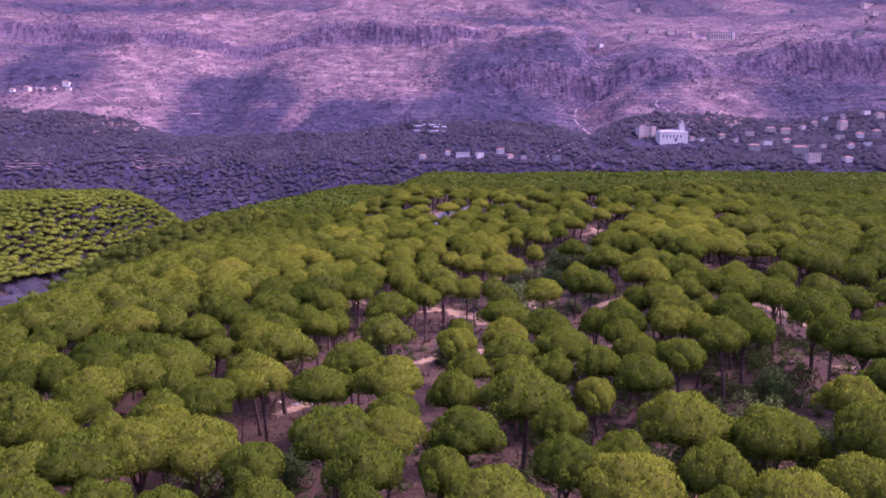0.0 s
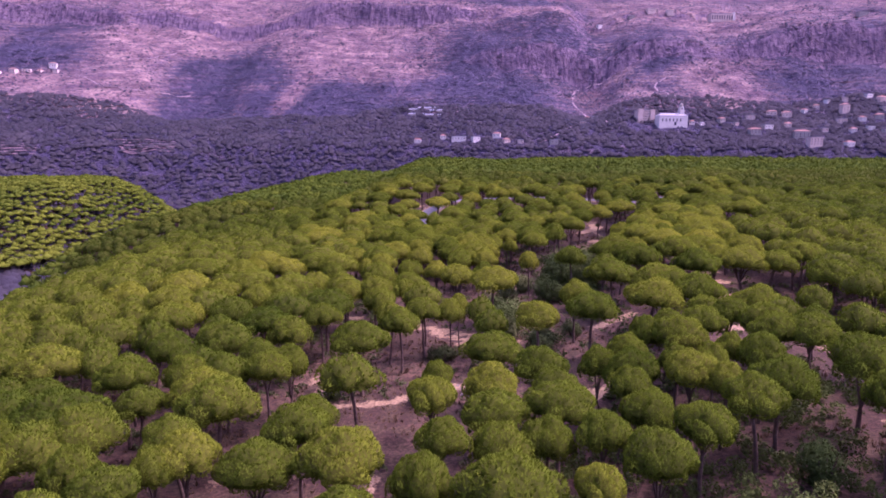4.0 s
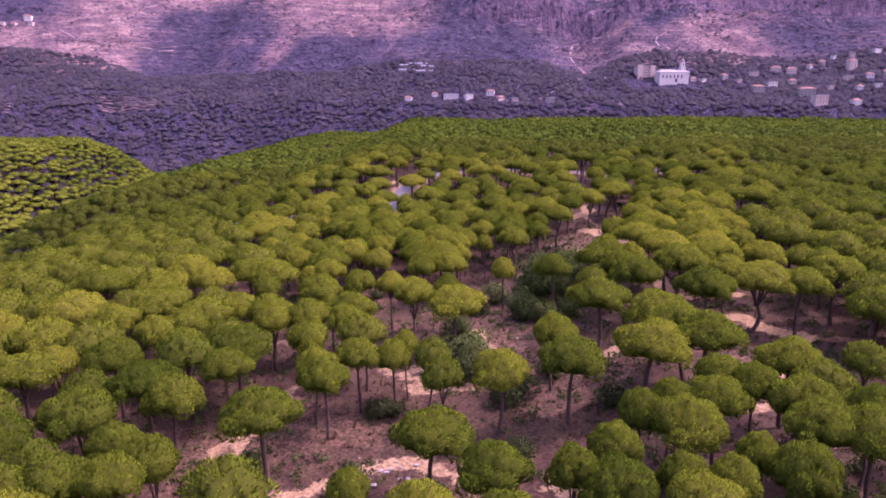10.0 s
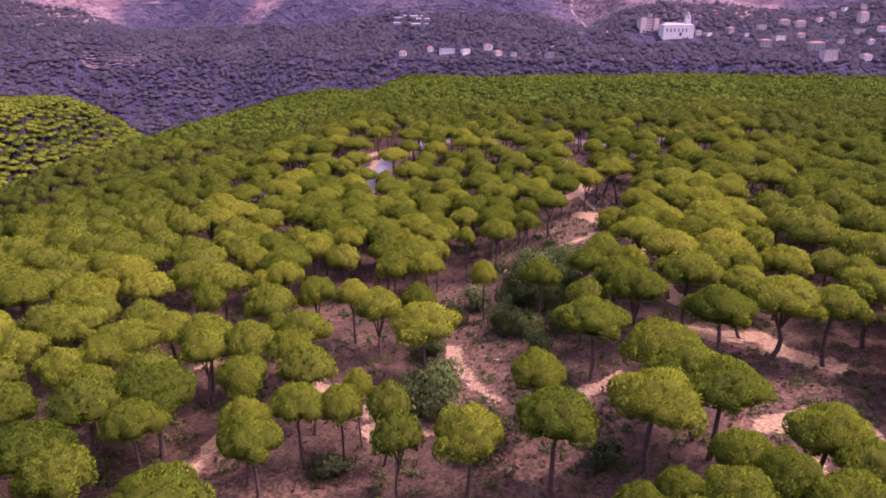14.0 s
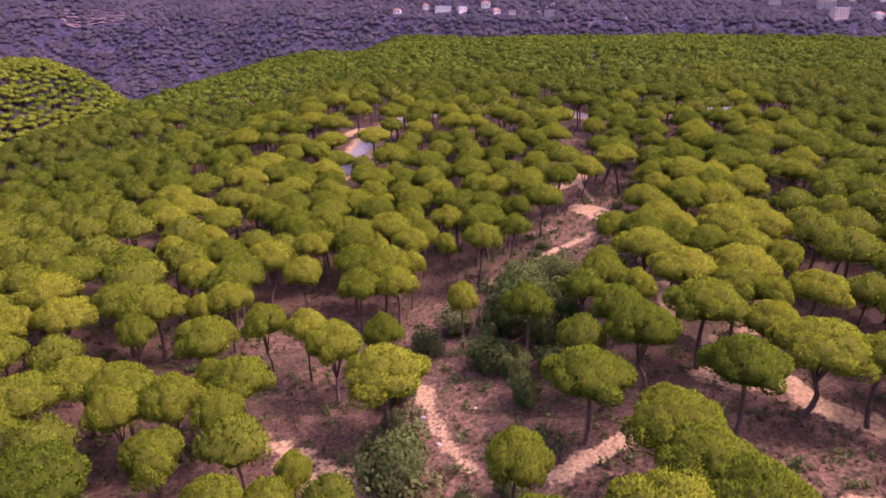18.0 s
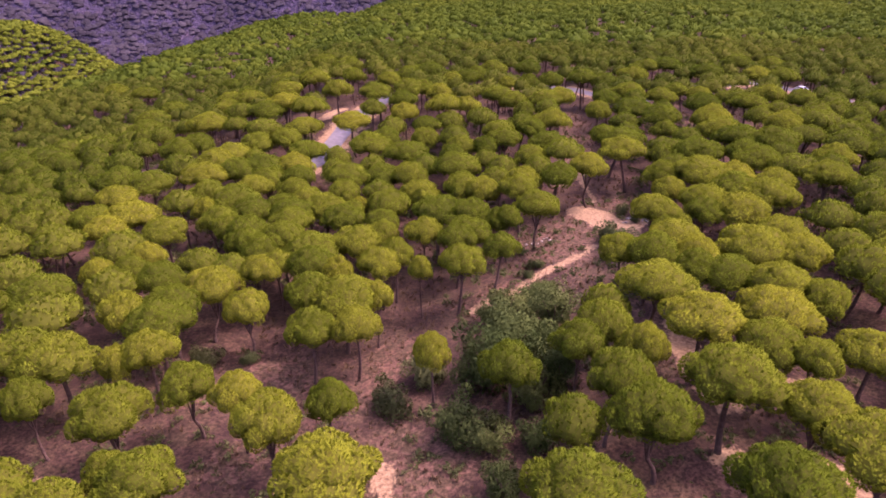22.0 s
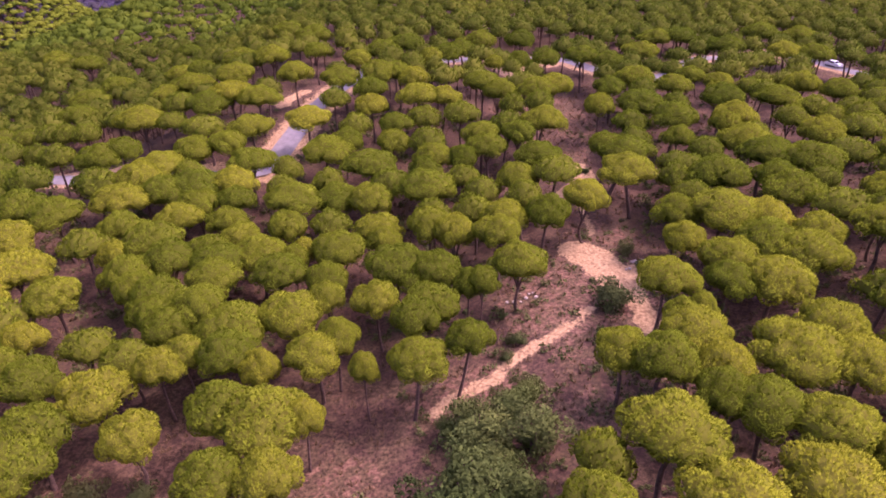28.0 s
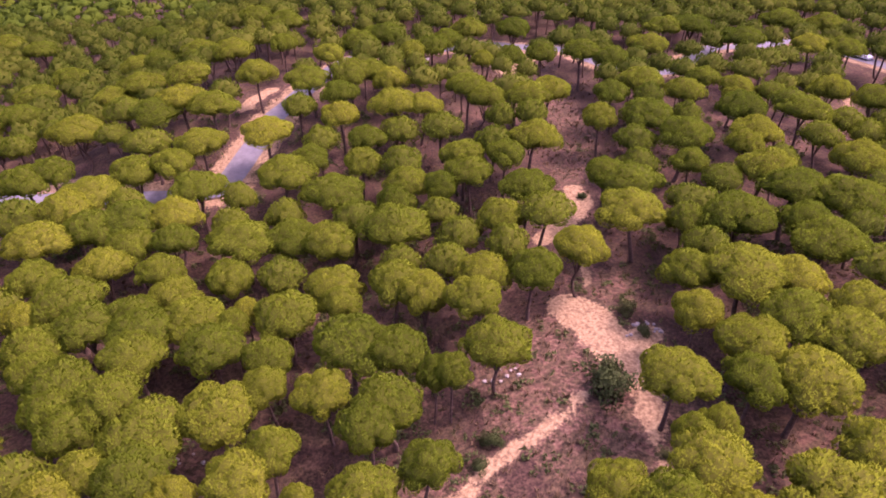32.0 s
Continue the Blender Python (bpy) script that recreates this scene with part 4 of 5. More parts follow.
def keep_far(x, y):
    inside = ((x > -88) & (x < 168) & (y < 236)) | ((x > -158) & (x < 238) & (y < 336) & (y > 230))
    return keep_mid(x, y) & ~inside & (ground_height(x, y) > -44)


def keep_spur(x, y):
    return keep_mid(x, y) & (x < -250) & (ground_height(x, y) > -62)


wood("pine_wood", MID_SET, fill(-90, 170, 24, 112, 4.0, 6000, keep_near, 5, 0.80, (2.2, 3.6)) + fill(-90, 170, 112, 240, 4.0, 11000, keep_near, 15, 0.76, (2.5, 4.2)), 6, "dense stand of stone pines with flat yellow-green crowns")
wood("pine_wood_beyond", BEYOND_SET, fill(-160, 240, 236, 340, 4.2, 14000, keep_mid, 7, 0.78, (2.4, 4.0)), 8, "closed canopy of dark stone pines beyond the lane", NEEDLES_DARK)
wood("pine_wood_far", FAR_SET, fill(-300, 560, 60, 740, 5.2, 70000, keep_far, 9, 0.82, (2.8, 5.0)), 10, "far pine plateau, rounded green crowns packed close together", NEEDLES_DARK)
wood("pine_wood_spur", FAR_SET, fill(-600, -230, 330, 770, 4.0, 60000, keep_spur, 19, 0.50, (3.2, 5.6)), 11, "pines on the rounded spur across the gully", NEEDLES_DARK)

# ---- oaks, bushes, dry grass and stones under the pines ----
def leafy_arrays(seed, blobs, leaves, size, spread, tall):
    """An uneven heap of leaves of radius about 1 on its foot at z 0."""
    g = np.random.default_rng(seed)
    cen = np.stack([g.normal(0, spread, blobs), g.normal(0, spread, blobs), g.uniform(0.25, tall, blobs)], 1)
    rad = g.uniform(0.26, 0.46, blobs)
    pick = g.integers(0, blobs, leaves)
    d = g.normal(size=(leaves, 3))
    d /= np.linalg.norm(d, axis=1, keepdims=True)
    p = cen[pick] + d * (rad[pick] * g.uniform(0.75, 1.05, leaves))[:, None]
    p[:, 2] = np.maximum(p[:, 2], 0.04)
    a = g.normal(size=d.shape) * 0.7 + d
    a /= np.linalg.norm(a, axis=1, keepdims=True)
    b = np.cross(a, g.normal(size=d.shape))
    b /= np.linalg.norm(b, axis=1, keepdims=True)
    c = np.cross(a, b)
    s = size * g.uniform(0.6, 1.4, leaves)[:, None]
    v = np.concatenate([p - b * s, p + c * 0.55 * s, p + b * s + a * 0.3 * s, p - c * 0.55 * s])
    i = np.arange(leaves)
    t = np.concatenate([np.stack([i, i + leaves, i + 2 * leaves], 1), np.stack([i, i + 2 * leaves, i + 3 * leaves], 1)])
    return v, t


def soft_leaves(name, mat, *heap):
    """A heap of leaves shaded as one rounded body."""
    v, t = leafy_arrays(*heap)
    n = len(v) // 4
    mid = v[:n] - np.array([0, 0, 0.35])
    lit = mid / np.linalg.norm(mid, axis=1, keepdims=True) + np.random.default_rng(5).normal(size=mid.shape) * 0.3 + np.array([0, 0, 0.2])
    lit = np.concatenate([lit / np.linalg.norm(lit, axis=1, keepdims=True)] * 4)
    face = np.cross(v[t[:, 1]] - v[t[:, 0]], v[t[:, 2]] - v[t[:, 0]])
    back = (face * lit[t[:, 0]]).sum(1) < 0
    t[back] = t[back][:, ::-1]
    return tri_mesh(name, v, t, mat, normals=lit)


def stems_arrays(seed, count, tall, spread):
    g = np.random.default_rng(seed)
    s = Shape()
    for i in range(count):
        az, r = g.uniform(0, math.tau), g.uniform(0.3, 1.0) * spread
        s.tube([(0, 0, -0.1), (math.cos(az) * r * 0.4, math.sin(az) * r * 0.4, tall * 0.45), (math.cos(az) * r, math.sin(az) * r, tall)], [0.07, 0.045, 0.02], 5)
    return s.arrays()


OAK_MESHES = [(soft_leaves("crown", OAK, 60 + k, 26, 4600, 0.050, 0.40, 1.40), tri_mesh("stems", *stems_arrays(60 + k, 5, 1.2, 0.6), BARK, True)) for k in range(3)]
BUSH_MESHES = [(soft_leaves("leaves", SHRUB, 80 + k, 18, 2400, 0.060, 0.38, 0.80), tri_mesh("stems", *stems_arrays(80 + k, 4, 0.6, 0.5), BARK, True)) for k in range(3)]
ROUND_MESHES = [(soft_leaves("leaves", SHRUB, 95, 24, 2600, 0.07, 0.30, 1.15), tri_mesh("stems", *stems_arrays(95, 4, 0.9, 0.4), BARK, True))]


def leafy(name, sets, parts, x, y, r, k, label, category, group):
    ob = new(name)
    for nm, me in zip(parts, sets[k % len(sets)]):
        child(nm, me, ob)
    ob.matrix_world = Matrix.Translation((x, y, float(ground_height(x, y)) - 0.02)) @ Matrix.Rotation(k * 1.7, 4, "Z") @ Matrix.Diagonal((r, r, r * (1.0 + 0.12 * (k % 3)), 1))
    return tagged(ob, label, category, group=group)


for k, (x, y, r) in enumerate(OAKS):
    leafy("evergreen_oak", OAK_MESHES, ("crown", "stems"), x, y, r * 0.78, k, "dark grey-green evergreen oak with loose leafy crown", "tree", "oaks in the clearing")
for k, (x, y, r) in enumerate(BUSHES):
    leafy("bush", BUSH_MESHES, ("leaves", "stems"), x, y, r, k, "low dark green bush on dry pinkish soil", "bush", "bushes in the clearings")
for k, (x, y, r) in enumerate(ROUND_BUSHES):
    leafy("round_bush", ROUND_MESHES, ("leaves", "stems"), x, y, r, k, "dense rounded dark green bush among dry grass", "bush", "rounded bushes")


def scatter(name, arrays, places, sizes, mat, seed, label, category):
    g = np.random.default_rng(seed)
    s = Shape()
    for (x, y), r in zip(places, sizes):
        v, t = arrays[g.integers(len(arrays))]
        a = g.uniform(0, math.tau)
        m = np.array([[math.cos(a) * r, -math.sin(a) * r, 0], [math.sin(a) * r, math.cos(a) * r, 0], [0, 0, r * g.uniform(0.7, 1.2)]])
        s.add(v @ m.T + np.array([x, y, float(ground_height(x, y)) - 0.02]), t)
    return tagged(new(name, tri_mesh(name, *s.arrays(), mat)), label, category, kind="stuff")


def places_on(count, box, keep, seed):
    g = np.random.default_rng(seed)
    x, y = g.uniform(box[0], box[1], count), g.uniform(box[2], box[3], count)
    ok = keep(x, y)
    return list(zip(x[ok], y[ok]))


def off_track(x, y):
    return (cover(x, y, SAND_TRACKS, 0.6) < 0.4) & (cover(x, y, [(3.2, ROAD_LINE)], 0.3) < 0.3) & (np.abs(x - 20) < 25 + 0.6 * y)


LOW = [leafy_arrays(120 + k, 5, 34, 0.22, 0.42, 0.55) for k in range(5)]
spots = places_on(9000, (-70, 120, 36, 250), lambda x, y: off_track(x, y) & (value_noise(x, y, 14, 41) > 0.36), 31)
scatter("undergrowth", LOW, spots, np.random.default_rng(3).uniform(0.25, 1.15, len(spots)) ** 1.2, SHRUB, 32, "low dark scrub scattered under the pines", "undergrowth")

spots = places_on(420, (6, 66, 38, 92), lambda x, y: off_track(x, y) & (value_noise(x, y, 11, 45) > 0.40), 35)
scatter("young_oak_scrub", [leafy_arrays(130 + k, 9, 150, 0.13, 0.36, 1.1) for k in range(4)], spots, np.random.default_rng(6).uniform(0.7, 1.7, len(spots)), OAK, 36, "dull grey-green young oak scrub under the pines", "undergrowth")


def tuft_arrays(seed):
    g = np.random.default_rng(seed)
    s = Shape()
    for i in range(8):
        az, lean = g.uniform(0, math.tau), g.uniform(0.2, 0.7)
        o = np.array([g.uniform(-0.25, 0.25), g.uniform(-0.25, 0.25), 0])
        w = np.array([-math.sin(az), math.cos(az), 0]) * 0.11
        s.add([o - w, o + w, o + np.array([math.cos(az) * lean, math.sin(az) * lean, g.uniform(0.5, 1.0)])], [(0, 1, 2)])
    return s.arrays()


DRY = plain("dry_grass", (0.070, 0.044, 0.020), (0.165, 0.104, 0.052), 0.5)
spots = places_on(34000, (-60, 110, 40, 280), lambda x, y: off_track(x, y) & (value_noise(x, y, 9, 51) + 0.5 * cover(x, y, BARE_PATCHES, 3.0) > 0.50), 33)
scatter("dry_grass", [tuft_arrays(k) for k in range(6)], spots, np.random.default_rng(4).uniform(0.3, 0.75, len(spots)), DRY, 34, "straw-coloured dry grass tufts on pinkish soil", "grass")


def stone_mesh(seed):
    g = np.random.default_rng(seed)
    bm = bmesh.new()
    bmesh.ops.create_icosphere(bm, subdivisions=1, radius=0.5)
    for v in bm.verts:
        v.co *= g.uniform(0.72, 1.15)
        v.co.z *= 0.6
    me = bpy.data.meshes.new("stone")
    bm.to_mesh(me)
    bm.free()
    me.materials.append(STONE)
    return me


STONES = [stone_mesh(k) for k in range(5)]
g = np.random.default_rng(77)
for cx, cy, spread, count in ((55.8, 187.2, 2.6, 16), (3.6, 96.8, 4.5, 18), (-18.0, 75.9, 3.2, 12), (38.0, 180.5, 3.5, 8), (4.8, 171.8, 3.0, 5), (17.6, 125.7, 4.0, 8)):
    for i in range(count):
        x, y, r = cx + g.normal(0, spread * 0.5), cy + g.normal(0, spread * 0.4), g.uniform(0.25, 0.75)
        ob = new("stone", STONES[i % 5])
        ob.matrix_world = Matrix.Translation((x, y, float(ground_height(x, y)) + 0.12 * r)) @ Matrix.Rotation(g.uniform(0, 6), 4, "Z") @ Matrix.Scale(r, 4)
        tagged(ob, "pale weathered limestone lump on bare soil", "stone", group="stones in the clearings")


# ---- the mountainside: scrub, tracks, village ----
HOUSES = []
HOUSES += [(475.0, 999.0, 15.8, 7.9), (452.0, 935.0, 18.1, 9.9), (516.0, 1016.0, 17.8, 7.1), (536.0, 1010.0, 16.0, 8.0), (480.0, 955.0, 16.8, 6.7), (504.0, 906.0, 24.0, 12.8), (504.0, 874.0, 20.1, 13.9), (622.0, 1005.0, 14.1, 14.1), (600.0, 974.0, 15.4, 7.7), (624.0, 964.0, 11.9, 6.8), (652.0, 969.0, 13.6, 8.5), (697.0, 1069.0, 16.8, 6.5), (703.0, 1042.0, 14.6, 9.1), (656.0, 1062.0, 9.3, 6.5), (633.0, 1070.0, 9.4, 5.6), (558.0, 884.0, 14.1, 6.3), (516.0, 967.0, 11.9, 6.8), (425.0, 984.0, 12.1, 5.2), (394.0, 982.0, 10.4, 4.3), (383.0, 988.0, 8.7, 3.5), (219.0, 990.0, 10.4, 5.2), (248.0, 1034.0, 12.7, 5.4), (163.0, 919.0, 14.6, 8.1), (236.0, 1040.0, 8.2, 4.6)]
HOUSES += [(30.0, 958.0, 25.4, 6.8), (54.0, 948.0, 13.4, 6.7), (85.0, 949.0, 13.4, 7.5), (97.0, 933.0, 11.5, 4.9), (117.0, 929.0, 9.8, 4.9), (7.0, 965.0, 10.2, 5.1), (-30.0, 948.0, 11.7, 5.0), (-744.0, 1165.0, 14.2, 6.1), (-734.0, 1186.0, 16.5, 6.2), (-761.0, 1149.0, 10.0, 5.0), (-707.0, 1222.0, 14.9, 7.4), (-697.0, 1211.0, 10.5, 4.2), (-721.0, 1204.0, 10.5, 4.2), (501.0, 1585.0, 24.5, 10.9), (542.0, 1572.0, 18.9, 9.5), (571.0, 1942.0, 16.6, 13.3), (450.0, 1566.0, 16.2, 8.1), (375.0, 1563.0, 13.5, 6.7), (820.0, 1968.0, 33.6, 13.4), (995.0, 1874.0, 16.0, 16.0), (1196.0, 1872.0, 41.6, 14.4), (864.0, 1367.0, 23.5, 10.6), (1105.0, 1696.0, 20.3, 11.6), (776.0, 1970.0, 16.8, 10.1)]
HOUSES += [(558.0, 944.0, 10.0, 5.0), (439.0, 967.0, 8.5, 4.3), (612.0, 926.0, 11.4, 5.7), (678.0, 997.0, 10.5, 7.0), (604.0, 1050.0, 11.0, 6.4), (574.0, 1029.0, 9.0, 5.4), (593.0, 934.0, 9.9, 5.8), (622.0, 909.0, 9.6, 5.6)]
CHURCH = (346.0, 973.4)  # 1 m there is 1.17
MONASTERY = (312.1, 994.8)  # 1 m there is 1.14
LONG_HALL = (638.6, 1517.1)  # 1 m there is 0.77
GREENHOUSES = (-24.5, 1036.0)  # 1 m there is 1.10
HILL_TRACKS = [[(360.1, 1271.3), (330.6, 1283.4), (288.2, 1291.0), (259.8, 1260.1), (236.8, 1155.4), (244.5, 1133.0), (250.7, 1033.9), (254.4, 984.1)], [(-660.5, 1178.6), (-561.4, 1141.4), (-494.7, 1170.0), (-456.1, 1216.2)], [(-605.8, 1260.5), (-567.3, 1298.3), (-530.4, 1349.1)], [(-633.7, 1519.4), (-563.5, 1505.9), (-521.2, 1575.3)], [(143.5, 923.1), (171.3, 943.0), (197.0, 968.9), (225.2, 1000.5)], [(412.6, 1196.7), (385.8, 1175.9), (385.8, 1115.1), (388.9, 1069.1)]]
TERRACES = []
TERRACES += [[[-461.3, 930.7], [-424.9, 948.4], [-385.4, 962.5]], [[-457.4, 927.3], [-422.3, 942.1], [-383.8, 955.8]], [[-453.9, 924.6], [-419.7, 935.8], [-382.4, 949.9]], [[-450.1, 921.5], [-417.1, 929.4], [-380.9, 943.6]], [[-447.3, 920.2], [-416.1, 926.8], [-380.6, 940.2]], [[-444.1, 918.1], [-415.1, 924.1], [-379.5, 935.0]], [[-605.9, 875.6], [-571.3, 877.1], [-545.2, 892.7]], [[-599.1, 868.6], [-567.6, 870.9], [-541.0, 884.0]], [[-593.0, 862.6], [-564.6, 865.7], [-539.0, 879.0]], [[-588.9, 859.5], [-563.0, 862.8], [-537.9, 875.4]], [[-585.6, 857.3], [-560.8, 858.9], [-536.8, 871.8]], [[-47.6, 1110.5], [8.4, 1125.1], [64.4, 1116.1]], [[-43.8, 1088.2], [8.2, 1109.4], [62.3, 1095.7]], [[-40.6, 1079.0], [8.1, 1090.5], [60.7, 1084.0]]]
TERRACES += [[[-37.4, 1066.6], [7.9, 1067.2], [58.9, 1067.6]], [[-34.3, 1058.5], [7.8, 1050.2], [57.1, 1051.5]], [[-501.9, 1163.9], [-480.2, 1198.4], [-453.9, 1226.4]], [[-495.2, 1154.2], [-473.9, 1181.6], [-451.9, 1217.0]], [[-597.2, 1134.4], [-551.3, 1152.0], [-511.9, 1189.0]], [[-587.8, 1121.6], [-547.6, 1143.9], [-508.4, 1177.8]]]
CAR = (131.5, 279.5)
HUT = (27.2, 275.8)


def clump_arrays(seed):
    g = np.random.default_rng(seed)
    v = np.array([(1, 0, 0.3), (0, 1, 0.3), (-1, 0, 0.3), (0, -1, 0.3), (0.1, 0, 1.3), (0, 0, -0.3)]) * g.uniform(0.75, 1.2, (6, 1))
    t = [(k, (k + 1) % 4, 4) for k in range(4)] + [((k + 1) % 4, k, 5) for k in range(4)]
    return v, np.array(t)


def bushy_arrays(seed):
    """A small rounded tree head: two uneven rings and a top."""
    g = np.random.default_rng(seed)
    v = [(math.cos(k * math.tau / 5) * q, math.sin(k * math.tau / 5) * q, z) for q, z in ((1.0, 0.1), (0.78, 0.72)) for k in range(5)] + [(0.05, 0, 1.1)]
    v = np.array(v) * g.uniform(0.8, 1.15, (11, 1))
    t = []
    for k in range(5):
        n = (k + 1) % 5
        t += [(k, n, 5 + n), (k, 5 + n, 5 + k), (5 + k, 5 + n, 10)]
    return v, np.array(t)


CLUMPS = [clump_arrays(200 + k) for k in range(6)]
BUSHY = [bushy_arrays(230 + k) for k in range(6)]


def hill_woods(count, box, keep, seed, small, big, name, label, mat, heads=CLUMPS, low=0.35, high=0.75):
    pts = np.array(places_on(count, box, keep, seed))
    g = np.random.default_rng(seed + 1)
    z = ground_height(pts[:, 0], pts[:, 1])
    s, light = Shape(), []
    for (x, y), h in zip(pts, z):
        v, t = heads[g.integers(6)]
        r = g.uniform(small, big)
        a = g.uniform(0, math.tau)
        m = np.array([[math.cos(a) * r, -math.sin(a) * r, 0], [math.sin(a) * r, math.cos(a) * r, 0], [0, 0, r * g.uniform(low, high)]])
        s.add(v @ m.T + np.array([x, y, h]), t)
        soft = v @ m.T / r * np.array([0.4, 0.4, 0.4]) + np.array([0, 0, 0.8])
        light.append(soft / np.linalg.norm(soft, axis=1, keepdims=True))
    return tagged(new(name, tri_mesh(name, *s.arrays(), mat, True, np.concatenate(light))), label, "woodland", kind="stuff")


def scrubby(x, y):
    d = 0.5 + 0.75 * wooded_at(x, y) + 1.3 * fbm(x, y, 70, 62)
    return (np.abs(x) < 0.85 * y + 60) & (np.random.default_rng(9).random(len(x)) < 0.20 + 0.75 * smooth(0.25, 0.80, d))


def valley(x, y):
    rows = np.array(HOUSES)
    clear = np.ones(len(x), bool)
    for hx, hy, w, h in rows:
        clear &= ~((np.abs(x - hx) < w * 0.5 + 1) & (y < hy + 7) & (y > hy - 10))
    cx, cy = CHURCH
    clear &= ~((np.abs(x - cx + 15) < 52) & (y < cy + 10) & (y > cy - 22))
    return clear & (np.abs(x) < 0.85 * y + 60)


def gully_side(x, y):
    return ((ground_height(x, y) < -40) | ((x < -270) & (y > 330))) & (np.abs(x) < 0.85 * y + 60)


hill_woods(76000, (-1350, 1350, 960, 2250), scrubby, 71, 1.1, 3.6, "hill_scrub", "dark scrub and small trees dotted over the mountainside", HAZY_SCRUB)
hill_woods(30000, (-900, 950, 740, 1080), valley, 73, 1.6, 4.8, "valley_wood", "dark broadleaved trees filling the valley round the village", HAZY_VALLEY_LEAVES, BUSHY, 0.6, 1.0)
hill_woods(24000, (-560, -90, 150, 760), gully_side, 75, 1.6, 5.0, "gully_wood", "dark broadleaved scrub filling the gully below the pines", HAZY_VALLEY_LEAVES, BUSHY, 0.6, 1.0)

for k, line in enumerate(HILL_TRACKS):
    tagged(new("hill_track", mesh_of("hill_track", *ribbon(line, (-1.2, 0, 1.2), 0.8, 8.0), HILL_EARTH, True)), "pale earth track winding up the mountainside", "track", kind="structure")


for line in TERRACES:
    tagged(new("field_terrace", mesh_of("field_terrace", *ribbon(line, (-1.8, 0, 1.4), 1.0, 10.0), TERRACE_SOIL, True)), "narrow pale field terrace along the mountain foot", "terrace", group="field terraces", kind="structure")


def shape_mesh(name, mat, *boxes):
    s = Shape()
    for lo, hi in boxes:
        s.box(lo, hi)
    return tri_mesh(name, *s.arrays(), mat)


PANE = shape_mesh("window", DARK_OPENING, ((-0.55, -0.10, -0.75), (0.55, 0.05, 0.75)))
DOOR = shape_mesh("door", DARK_OPENING, ((-0.7, -0.12, 0), (0.7, 0.05, 2.3)))


def roof_mesh(w, d, h, rise, mat):
    s = Shape()
    e = 0.5
    s.add([(-w / 2 - e, -d / 2 - e, h), (w / 2 + e, -d / 2 - e, h), (w / 2 + e, d / 2 + e, h), (-w / 2 - e, d / 2 + e, h), (-w / 2 + d * 0.35, 0, h + rise), (w / 2 - d * 0.35, 0, h + rise)],
          [(0, 1, 5), (0, 5, 4), (1, 2, 5), (2, 3, 4), (2, 4, 5), (3, 0, 4), (0, 2, 1), (0, 3, 2)])
    return tri_mesh("roof", *s.arrays(), mat)


def house(k, x, y, w, tall):
    g = random.Random(k * 3 + 1)
    ob = new("house")
    w, tall = w * 0.82, max(3.4, tall * g.uniform(0.6, 0.85))
    d = max(7.0, min(w * 0.75, 12))
    pitched = g.random() < 0.5
    tint = g.choice((RENDERED, WHITE_WALL, RENDERED, STONE))
    child("wall", shape_mesh("wall", tint, ((-w / 2, -d / 2, -6), (w / 2, d / 2, tall))), ob)
    if pitched:
        child("roof", roof_mesh(w, d, tall, 2.2, TILES), ob, "red-tiled hipped roof")
    else:
        child("roof", shape_mesh("roof", FLAT_ROOF, ((-w / 2 - 0.3, -d / 2 - 0.3, tall), (w / 2 + 0.3, d / 2 + 0.3, tall + 0.5))), ob, "flat concrete roof slab")
    for storey in range(max(1, int(tall // 3.1))):
        n = max(2, int(w // 4))
        for i in range(n):
            p = child("window", PANE, ob)
            p.location = (-w / 2 + w * (i + 0.5) / n, -d / 2, 1.8 + 3.1 * storey)
    ob.matrix_world = Matrix.Translation((x, y, float(ground_height(x, y)))) @ Matrix.Rotation(g.uniform(-0.45, 0.45), 4, "Z")
    look_of = "white-rendered" if tint is WHITE_WALL else "pale stone" if tint is STONE else "pinkish rendered"
    tagged(ob, "%s village house with %s roof among trees" % (look_of, "red-tiled" if pitched else "flat"), "house", group="houses of the village")


for k, (x, y, w, tall) in enumerate(HOUSES):
    house(k, x, y, w, tall)


